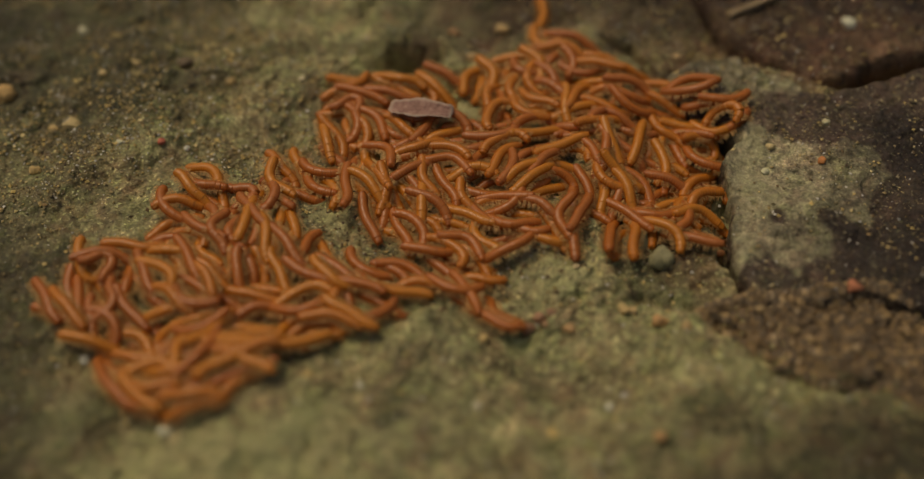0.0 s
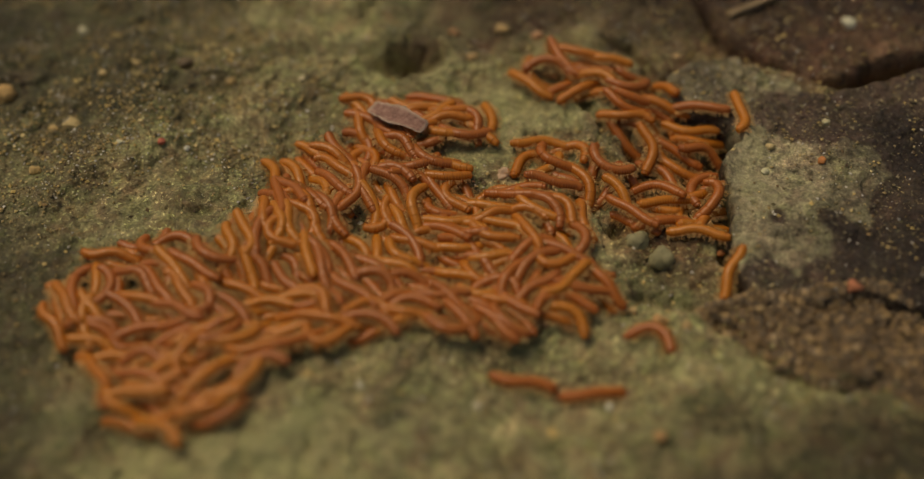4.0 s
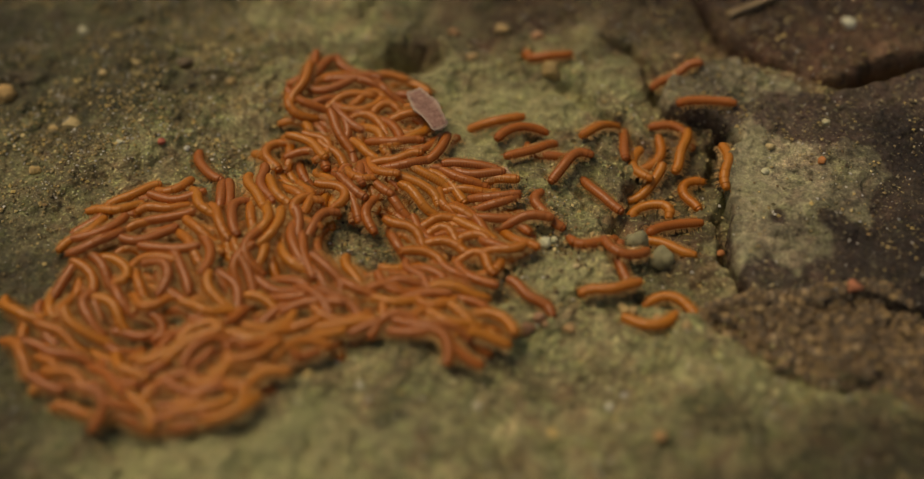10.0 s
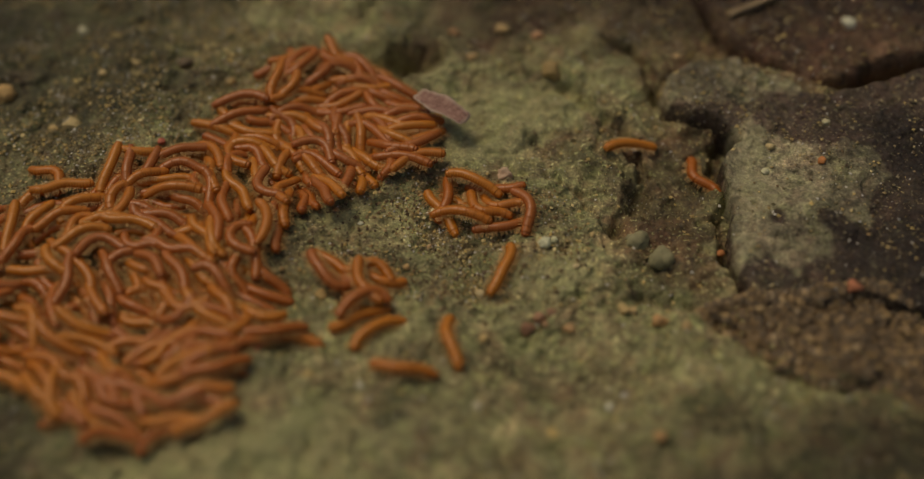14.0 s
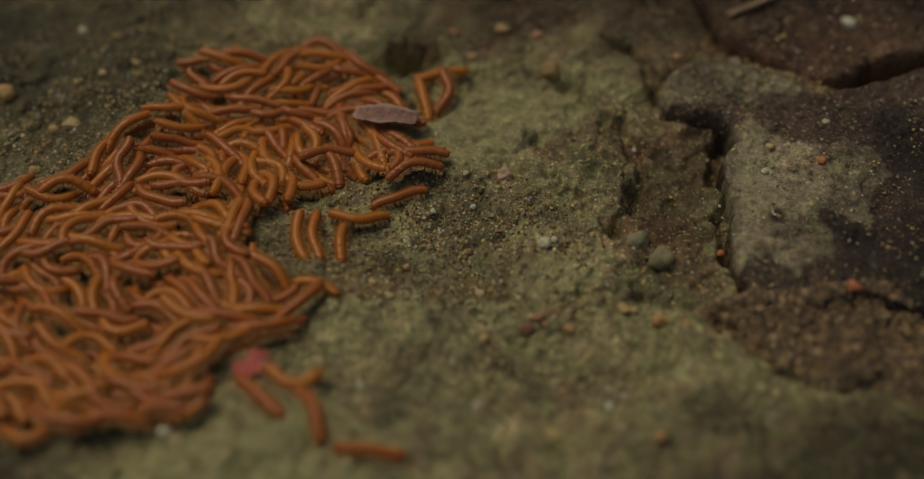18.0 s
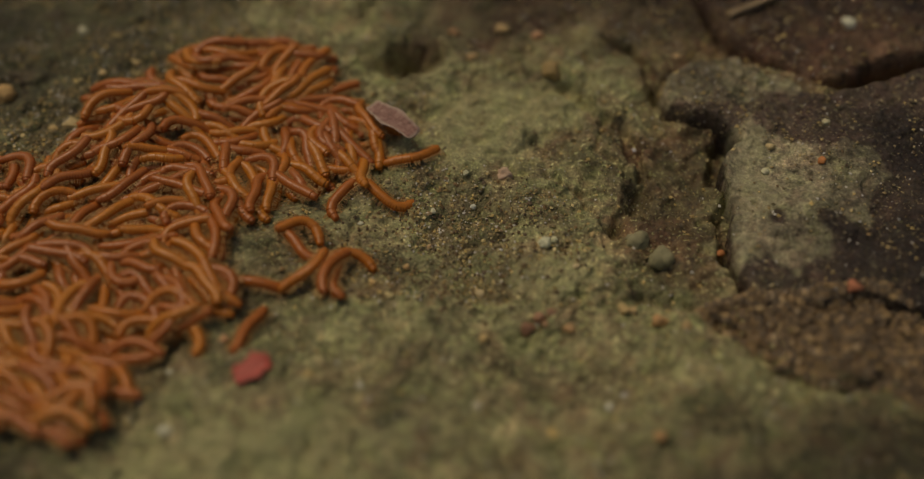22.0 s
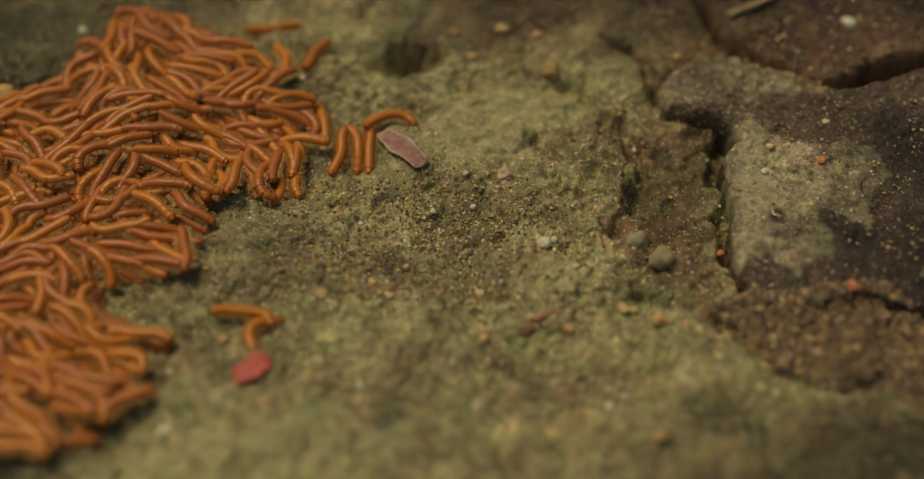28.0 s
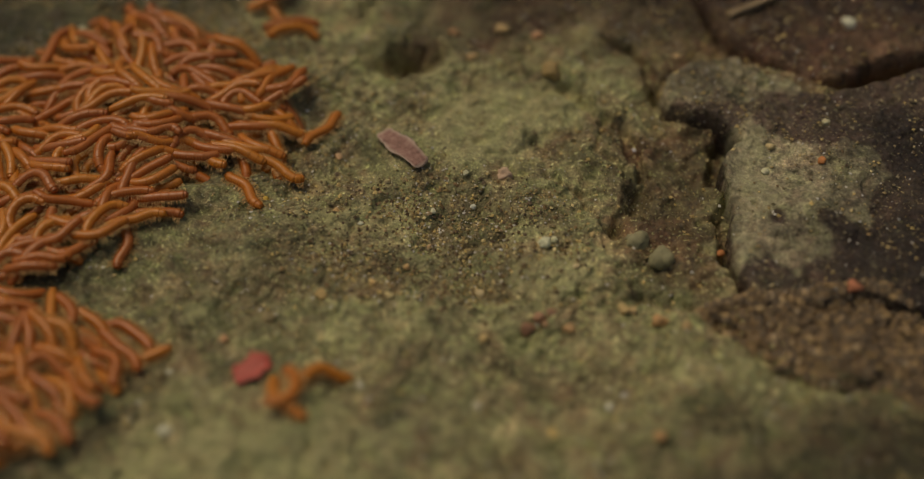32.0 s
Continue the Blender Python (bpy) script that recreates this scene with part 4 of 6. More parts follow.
def swarm_plan():
    herd(0,
         crowds=[[(-167.4, -6.0), (-155.3, 3.8), (-141.3, -6.0), (-139.0, 3.8), (-124.8, 10.4), (-135.1, 20.5), (-118.9, 45.0), (-113.9, 36.1), (-94.5, 36.1), (-83.1, 55.8), (-64.7, 57.7), (-66.3, 82.1), (-61.8, 97.8), (-12.2, 101.8), (0.3, 88.0), (1.7, 111.9), (24.2, 118.1), (30.3, 134.9), (50.1, 130.6), (81.5, 95.8), (87.9, 105.8), (98.6, 101.8), (96.9, 84.1), (114.1, 91.9), (128.6, 76.4), (130.7, 61.3), (118.8, 50.4), (113.0, -7.6), (74.1, 2.1), (71.6, -14.0), (28.8, -7.6), (19.0, 2.1), (15.9, -35.6), (28.8, -43.1), (18.0, -50.5), (-10.7, -28.0), (-43.3, -54.8), (-69.1, -56.3), (-74.6, -73.2), (-102.3, -92.2), (-132.0, -89.6), (-146.1, -73.2), (-146.1, -59.1), (-169.0, -43.1), (-178.9, -35.6)]],
         gaps=[[(-79.6, 13.7), (-46.7, 15.4), (-36.1, 2.1), (-13.4, -7.6), (-15.7, -17.1), (-40.7, -7.6), (-55.7, -4.4), (-66.6, 8.7)],
               [(-6.5, 78.3), (12.5, 80.2), (9.7, 68.8), (-3.8, 68.8)],
               [(49.6, 12.1), (59.7, 12.1), (59.3, 5.4), (49.2, 3.8)],
               [(-86.9, -41.6), (-75.4, -37.1), (-72.1, -47.5), (-83.7, -50.5)]],
         strays=[(39.1, 142.3, -92)])
    herd(1,
         crowds=[[(-155.0, 2.1), (-137.6, -14.0), (-126.4, 22.2), (-108.9, 25.6), (-108.6, 46.7), (-97.4, 39.6), (-70.0, 57.7), (-59.2, 54.0), (-61.7, 95.8), (4.4, 103.8), (26.9, 114.0), (33.1, 132.8), (55.7, 128.5), (57.6, 111.9), (82.5, 107.8), (84.3, 95.8), (97.7, 91.9), (102.2, 109.9), (104.5, 91.9), (131.0, 63.2), (117.4, 50.4), (118.4, 25.6), (113.6, -2.8), (21.5, -1.1), (17.4, -17.1), (28.4, -20.3), (35.0, -38.6), (42.5, -32.6), (44.3, -44.6), (54.7, -49.0), (22.7, -51.1), (-1.0, -38.6), (-3.4, -29.5), (11.2, -23.4), (-15.6, -23.4), (-10.9, -10.8), (-25.6, -14.0), (-25.2, -28.0), (-48.1, -53.4), (-69.1, -56.3), (-87.1, -86.9), (-104.1, -96.2), (-140.6, -78.7), (-144.5, -62.0), (-167.8, -43.1), (-179.5, -32.6)]],
         gaps=[[(4.3, 66.9), (22.7, 54.0), (25.0, 39.6), (9.4, 46.7)],
               [(42.0, 12.1), (55.1, 18.8), (56.9, 7.1), (44.2, 5.4)],
               [(-46.1, 2.1), (-23.5, 2.1), (-35.7, -7.6)]],
         strays=[(15.1, 125.3, -50), (76.6, 133.7, 19), (86.9, 112.9, -84), (51.4, -21.0, -51)])
    herd(2,
         crowds=[[(-172.0, -40.1), (-169.8, -26.5), (-166.9, -15.6), (-155.5, -2.8), (-136.1, -7.6), (-138.2, 7.1), (-123.4, 18.8), (-105.7, 20.5), (-108.5, 34.3), (-91.2, 29.1), (-82.1, 43.2), (-69.6, 52.2), (-49.1, 63.2), (-59.9, 88.0), (-44.9, 89.9), (-22.9, 86.0), (-6.5, 76.4), (9.6, 66.9), (12.2, 57.7), (-16.9, 52.2), (6.7, 36.1), (19.4, 18.8), (11.6, 7.1), (23.6, -14.0), (11.3, -14.0), (1.5, -23.4), (28.2, -26.5), (40.9, -14.0), (50.2, -23.4), (59.9, -41.6), (41.8, -47.5), (10.8, -53.4), (-12.8, -50.5), (-34.2, -47.5), (-43.3, -54.8), (-71.4, -56.3), (-81.6, -73.2), (-87.4, -84.2), (-66.9, -84.2), (-70.2, -98.8), (-103.1, -104.0), (-128.6, -89.6), (-144.2, -77.4), (-145.2, -64.8), (-163.0, -56.3)]],
         gaps=[[(-56.7, 12.1), (-46.4, 8.7), (-41.1, 2.1), (-64.0, 7.1)]],
         loose=[(75, [(9.9, 91.9), (29.4, 103.8), (65.9, 109.9), (76.0, 95.8), (99.5, 82.1), (114.9, 74.5), (117.6, 63.2), (117.0, 36.1), (117.7, 20.5), (113.6, -2.8), (104.5, -17.1), (91.0, -4.4), (74.1, 2.1), (68.2, -10.8), (50.7, -14.0), (31.2, -9.2), (44.1, 2.1), (21.6, 5.4), (20.8, 25.6), (32.0, 54.0), (54.9, 63.2), (60.8, 72.6), (47.6, 76.4), (12.4, 70.7)])],
         strays=[(150.7, 42.2, 11), (155.1, 2.1, -15), (145.4, -7.5, -61), (128.2, -17.0, -114), (131.9, -32.5, -80), (121.9, 67.9, -90), (130.1, 68.8, -105), (80.9, -18.0, -4), (90.2, -23.3, -112), (65.8, -78.7, -71), (22.1, -74.6, 17), (46.3, -71.8, -81), (77.1, -74.6, 47), (-51.7, -69.0, -17)])
    herd(3,
         crowds=[[(-158.8, -12.4), (-139.0, -4.4), (-138.2, 7.1), (-113.3, -1.1), (-97.0, 10.4), (-84.0, 5.4), (-82.6, 18.8), (-101.7, 18.8), (-110.9, 32.6), (-88.5, 27.4), (-80.0, 50.4), (-64.6, 55.8), (-46.7, 68.8), (-58.4, 86.0), (-39.1, 80.2), (-12.0, 88.0), (12.4, 76.4), (25.5, 57.7), (-22.2, 54.0), (1.6, 39.6), (1.5, 25.6), (29.9, 29.1), (45.0, 22.2), (65.7, 25.6), (64.6, 8.7), (43.6, -7.6), (53.2, -14.0), (62.2, -26.5), (77.3, -20.3), (77.4, -32.6), (56.7, -35.6), (53.8, -44.6), (34.4, -53.4), (-15.2, -47.5), (-66.5, -59.1), (-76.7, -76.0), (-87.4, -84.2), (-66.8, -85.5), (-112.2, -102.7), (-129.3, -92.2), (-142.0, -90.9), (-146.1, -66.2), (-167.8, -43.1), (-173.1, -34.1)]],
         gaps=[[(-54.2, 12.1), (-41.7, 15.4), (-35.9, -1.1), (-48.4, -1.1)],
               [(4.2, 54.0), (20.0, 50.4), (17.1, 32.6), (6.8, 39.6)],
               [(-82.2, -41.6), (-67.8, -41.6), (-67.2, -50.5), (-79.1, -49.0)]],
         loose=[(62, [(15.4, 93.8), (32.4, 111.9), (46.9, 122.2), (60.2, 107.8), (76.9, 107.8), (89.4, 91.9), (107.0, 76.4), (121.6, 63.2), (115.7, 36.1), (117.1, 15.4), (114.9, -2.8), (96.5, 0.5), (66.7, 3.8), (55.3, 22.2), (24.7, 27.4), (19.9, 46.7), (20.2, 57.7), (46.7, 57.7), (56.9, 50.4), (72.1, 43.2), (78.2, 54.0), (60.8, 72.6), (58.8, 84.1), (39.5, 76.4), (31.8, 91.9)])],
         strays=[(107.6, 89.9, -131), (125.1, 66.9, -77), (123.8, -8.4, 4), (111.2, -20.9, -113), (88.7, -25.6, -102), (76.8, -51.2, -33), (58.5, -52.7, 3), (51.7, -77.3, 10), (-3.2, -74.6, -31), (24.4, -71.8, 0)])
    herd(4,
         crowds=[[(-158.8, -12.4), (-139.0, -4.4), (-138.2, 7.1), (-113.3, -1.1), (-97.0, 10.4), (-84.0, 5.4), (-82.6, 18.8), (-101.7, 18.8), (-110.9, 32.6), (-88.5, 27.4), (-80.0, 50.4), (-64.6, 55.8), (-46.7, 68.8), (-58.4, 86.0), (-39.1, 80.2), (-12.0, 88.0), (12.4, 76.4), (25.5, 57.7), (-22.2, 54.0), (1.6, 39.6), (1.5, 25.6), (29.9, 29.1), (45.0, 22.2), (65.7, 25.6), (64.6, 8.7), (43.6, -7.6), (53.2, -14.0), (62.2, -26.5), (77.3, -20.3), (77.4, -32.6), (56.7, -35.6), (53.8, -44.6), (34.4, -53.4), (-15.2, -47.5), (-66.5, -59.1), (-76.7, -76.0), (-87.4, -84.2), (-66.8, -85.5), (-112.2, -102.7), (-129.3, -92.2), (-142.0, -90.9), (-146.1, -66.2), (-167.8, -43.1), (-173.1, -34.1)]],
         gaps=[[(-54.2, 12.1), (-41.7, 15.4), (-35.9, -1.1), (-48.4, -1.1)],
               [(4.2, 54.0), (20.0, 50.4), (17.1, 32.6), (6.8, 39.6)],
               [(-82.2, -41.6), (-67.8, -41.6), (-67.2, -50.5), (-79.1, -49.0)]],
         loose=[(62, [(15.4, 93.8), (32.4, 111.9), (46.9, 122.2), (60.2, 107.8), (76.9, 107.8), (89.4, 91.9), (107.0, 76.4), (121.6, 63.2), (115.7, 36.1), (117.1, 15.4), (114.9, -2.8), (96.5, 0.5), (66.7, 3.8), (55.3, 22.2), (24.7, 27.4), (19.9, 46.7), (20.2, 57.7), (46.7, 57.7), (56.9, 50.4), (72.1, 43.2), (78.2, 54.0), (60.8, 72.6), (58.8, 84.1), (39.5, 76.4), (31.8, 91.9)])],
         strays=[(125.1, 66.9, -77), (111.2, -20.9, -113), (76.8, -51.2, -33), (51.7, -77.3, 10), (24.4, -71.8, 0)])
    herd(5,
         crowds=[[(-165.5, -23.4), (-159.1, 3.8), (-148.5, 0.5), (-141.7, 13.7), (-130.6, 15.4), (-136.1, 27.4), (-121.1, 41.4), (-113.7, 45.0), (-94.5, 36.1), (-92.1, 52.2), (-78.9, 68.8), (-84.0, 82.1), (-37.0, 99.8), (-2.4, 74.5), (8.3, 61.3), (-11.6, 50.4), (4.2, 39.6), (-1.0, 25.6), (-24.3, 32.6), (-34.3, 22.2), (-47.6, 32.6), (-60.1, 25.6), (-56.7, 12.1), (-45.9, -1.1), (-36.6, 15.4), (-11.1, 10.4), (-1.0, 18.8), (11.9, 36.1), (27.7, 41.4), (19.4, 18.8), (11.3, -14.0), (13.6, -26.5), (27.7, -41.6), (24.9, -56.3), (-0.9, -64.8), (-22.0, -59.1), (-44.7, -73.2), (-75.4, -64.8), (-75.5, -89.6), (-92.7, -97.5), (-122.0, -96.2), (-145.3, -90.9), (-142.9, -78.7), (-158.5, -74.6), (-164.6, -47.5), (-174.0, -29.5)]],
         gaps=[[(-87.2, -38.6), (-75.5, -35.6), (-69.7, -47.5), (-81.3, -50.5)]],
         loose=[(45, [(27.6, 39.6), (46.8, 59.5), (70.2, 52.2), (91.8, 57.7), (93.1, 43.2), (105.4, 48.6), (118.4, 25.6), (113.9, -10.8), (117.8, -18.7), (101.7, -20.3), (92.6, -14.0), (72.6, -17.1), (58.5, -7.6), (41.1, -7.6), (18.7, -14.0), (39.2, 5.4), (27.0, 18.8)])],
         strays=[(22.4, 98.8, 52), (33.7, 87.9, -40), (79.2, 104.7, -42), (78.1, 81.1, -65), (62.1, 75.5, -59), (99.1, 66.8, 11), (60.2, -24.9, -42), (73.7, -31.0, -60), (99.3, -39.4, -4), (42.0, -51.2, -14), (-58.1, -102.0, -4)])
    herd(6,
         crowds=[[(-165.5, -23.4), (-159.1, 3.8), (-148.5, 0.5), (-141.7, 13.7), (-130.6, 15.4), (-136.1, 27.4), (-121.1, 41.4), (-113.7, 45.0), (-94.5, 36.1), (-92.1, 52.2), (-78.9, 68.8), (-84.0, 82.1), (-37.0, 99.8), (-2.4, 74.5), (8.3, 61.3), (-11.6, 50.4), (4.2, 39.6), (-1.0, 25.6), (-24.3, 32.6), (-34.3, 22.2), (-47.6, 32.6), (-60.1, 25.6), (-56.7, 12.1), (-45.9, -1.1), (-36.6, 15.4), (-11.1, 10.4), (-1.0, 18.8), (11.9, 36.1), (27.7, 41.4), (19.4, 18.8), (11.3, -14.0), (13.6, -26.5), (27.7, -41.6), (24.9, -56.3), (-0.9, -64.8), (-22.0, -59.1), (-44.7, -73.2), (-75.4, -64.8), (-75.5, -89.6), (-92.7, -97.5), (-122.0, -96.2), (-145.3, -90.9), (-142.9, -78.7), (-158.5, -74.6), (-164.6, -47.5), (-174.0, -29.5)]],
         gaps=[[(-87.2, -38.6), (-75.5, -35.6), (-69.7, -47.5), (-81.3, -50.5)]],
         loose=[(45, [(27.6, 39.6), (46.8, 59.5), (70.2, 52.2), (91.8, 57.7), (93.1, 43.2), (105.4, 48.6), (118.4, 25.6), (113.9, -10.8), (117.8, -18.7), (101.7, -20.3), (92.6, -14.0), (72.6, -17.1), (58.5, -7.6), (41.1, -7.6), (18.7, -14.0), (39.2, 5.4), (27.0, 18.8)])],
         strays=[(22.4, 98.8, 52), (35.4, 100.7, -50), (33.7, 87.9, -40), (46.1, 90.8, -12), (79.2, 104.7, -42), (67.3, 91.9, -64), (78.1, 81.1, -65), (85.9, 85.0, -50), (62.1, 75.5, -59), (89.9, 67.8, 48), (99.1, 66.8, 11), (103.5, 58.5, -33), (60.2, -24.9, -42), (57.7, -36.4, -9), (73.7, -31.0, -60), (80.7, -26.5, -45), (99.3, -39.4, -4), (25.8, -21.8, -16), (42.0, -51.2, -14), (-71.7, -105.8, -29), (-58.1, -102.0, -4), (-1.5, -72.5, -85)])
    herd(7,
         crowds=[[(-166.0, -20.3), (-159.1, 3.8), (-171.0, 7.1), (-147.6, 10.4), (-136.7, 41.4), (-97.1, 36.1), (-93.9, 57.7), (-79.3, 74.5), (-84.0, 82.1), (-64.3, 93.8), (-37.0, 97.8), (-12.0, 86.0), (-10.4, 65.1), (4.3, 61.3), (-11.6, 50.4), (6.7, 36.1), (-11.3, 27.4), (1.5, 20.5), (-24.0, 20.5), (-34.5, 29.1), (-56.9, 15.4), (-46.7, 15.4), (-61.3, 5.4), (-45.6, -7.6), (-23.2, -10.8), (-21.3, 12.1), (14.3, 20.5), (24.1, 5.4), (16.4, -7.6), (13.6, -23.4), (-1.0, -23.4), (3.9, -32.6), (32.8, -32.6), (20.3, -53.4), (3.7, -59.1), (-42.8, -64.8), (-56.0, -76.0), (-75.4, -64.8), (-69.2, -84.2), (-92.7, -97.5), (-144.9, -93.5), (-146.5, -84.2), (-134.3, -74.6), (-150.9, -71.8), (-167.7, -56.3), (-176.2, -37.1)]],
         gaps=[[(-46.7, 15.4), (-21.4, 18.8), (-23.5, 2.1), (-41.1, 2.1)]],
         loose=[(30, [(28.1, 57.7), (57.3, 57.7), (72.9, 54.0), (89.8, 65.1), (111.4, 66.9), (124.5, 65.1), (117.0, 36.1), (119.6, 25.6), (113.4, -4.4), (99.2, 2.1), (69.1, 2.1), (50.1, 22.2), (39.8, 20.5), (30.2, 39.6)])],
         strays=[(54.8, 129.5, -43), (75.9, 88.0, -60), (99.7, 73.5, -45), (38.4, 105.7, -19), (18.9, 100.7, 73), (31.8, 95.8, -76), (43.6, 95.7, 50), (55.5, 87.9, 68), (63.1, 79.3, -75), (67.1, 87.9, -94), (32.9, 10.4, -27), (40.0, -1.1, -40), (61.3, -10.0, 4), (79.2, -23.3, -49), (93.8, -17.0, -80), (103.7, -21.7, -102), (116.4, -17.9, -73), (113.6, -29.5, -62), (123.3, -43.0, -75), (42.1, -50.5, -19), (-12.2, -81.4, 35), (90.7, 1.3, -22)])
    herd(8,
         crowds=[[(-172.1, -51.9), (-169.8, -32.6), (-163.5, -14.0), (-155.8, -1.1), (-148.9, 18.8), (-143.8, 27.4), (-135.4, 41.4), (-105.8, 45.0), (-101.7, 55.8), (-84.7, 74.5), (-69.7, 91.9), (-39.8, 99.8), (-7.9, 86.0), (-10.4, 63.2), (2.9, 61.3), (-1.0, 41.4), (-24.5, 39.6), (12.0, 41.4), (16.9, 25.6), (4.0, 8.7), (21.7, 7.1), (16.4, -7.6), (13.6, -29.5), (25.5, -35.6), (20.3, -50.5), (-19.7, -56.3), (-21.7, -73.2), (-49.1, -76.0), (-70.3, -70.5), (-69.4, -81.5), (-91.0, -92.2), (-131.4, -93.5), (-148.5, -92.2), (-136.4, -76.0), (-159.1, -64.8)]],
         gaps=[[(-73.2, 29.1), (-57.7, 29.1), (-48.9, 8.7), (-79.5, 12.1)],
               [(-44.0, 12.1), (-21.4, 18.8), (-20.6, -17.1), (-40.4, -14.0)]],
         loose=[(14, [(27.8, 45.0), (43.7, 50.4), (67.8, 55.8), (71.4, 32.6), (75.5, 18.8), (66.6, 2.1), (63.6, -6.0), (39.1, 2.1), (22.0, 20.5), (19.6, 29.1)]),
                (12, [(81.5, 61.3), (98.0, 66.9), (110.8, 61.3), (121.9, 65.1), (113.1, 36.1), (103.7, 20.5), (91.7, 29.1), (76.5, 32.6)])],
         strays=[(51.0, 120.1, 54), (66.8, 115.9, -46), (71.0, 96.8, -52), (21.6, 98.8, -78), (29.1, 95.8, 82), (41.2, 105.7, -25), (46.0, 88.8, -7), (125.7, 77.3, -82), (128.4, 77.3, -79), (130.9, 65.0, 0), (112.2, 65.0, -50), (124.2, 28.2, -140), (109.7, 8.8, -97), (113.7, 0.6, -91), (138.1, 13.7, 16), (38.9, -14.8, -4), (63.5, -15.6, 23), (61.7, -23.4, 13), (86.7, -1.2, -6), (95.7, -16.2, -78), (81.7, -22.6, -46), (92.2, -33.3, -41), (81.3, 7.0, 19), (42.1, -50.5, -19)])
    herd(9,
         crowds=[[(-184.3, -38.6), (-170.4, -29.5), (-168.3, -7.6), (-158.8, 2.1), (-147.1, 23.9), (-123.6, 20.5), (-123.5, 39.6), (-127.4, 50.4), (-103.2, 32.6), (-91.2, 29.1), (-91.7, 48.6), (-88.9, 61.3), (-78.9, 68.8), (-82.8, 84.1), (-67.3, 97.8), (-23.1, 95.8), (-11.9, 76.4), (-1.1, 63.2), (-11.6, 50.4), (12.1, 50.4), (17.1, 32.6), (22.0, 22.2), (19.2, 8.7), (11.5, 0.5), (13.7, -20.3), (3.9, -26.5), (11.1, -29.5), (35.2, -32.6), (51.9, -35.6), (48.7, -50.5), (-0.9, -50.5), (-19.9, -50.5), (-45.6, -56.3), (-66.3, -62.0), (-68.4, -78.7), (-79.8, -92.2), (-103.6, -100.1), (-124.4, -94.9), (-147.8, -96.2), (-153.0, -73.2), (-168.4, -64.8), (-178.3, -50.5)]],
         gaps=[[(-127.0, -10.8), (-117.5, -7.6), (-118.7, -17.1), (-125.7, -20.3)],
               [(-85.1, -35.6), (-73.1, -35.6), (-72.1, -47.5), (-84.0, -47.5)]],
         loose=[(12, [(45.8, 39.6), (59.1, 43.2), (67.5, 52.2), (87.8, 43.2), (83.7, 25.6), (74.1, 2.1), (54.1, 2.1), (55.1, 18.8)]),
                (8, [(81.4, 45.0), (92.3, 63.2), (119.0, 63.2), (117.5, 29.1), (106.0, 18.8), (102.6, 46.7)])],
         strays=[(57.9, 119.1, -79), (39.9, 108.7, 5), (47.6, 95.8, -54), (67.1, 110.9, -61), (77.6, 109.8, 32), (141.5, 15.4, -7), (78.0, -31.1, 0), (89.9, 6.3, -67), (108.5, -1.2, -15), (60.7, -8.4, -14), (57.8, 2.9, -8), (24.9, 8.7, 26), (40.1, 10.4, 23), (37.0, -1.2, 9), (29.2, -14.0, 38), (28.2, -21.0, -66), (41.9, -43.1, 31), (2.5, -89.4, 59), (-10.6, -77.2, 76), (-28.4, -76.7, -13), (-0.9, -77.3, 58), (17.4, -74.6, 50), (75.5, 47.7, -76), (-10.9, -53.3, 81)])
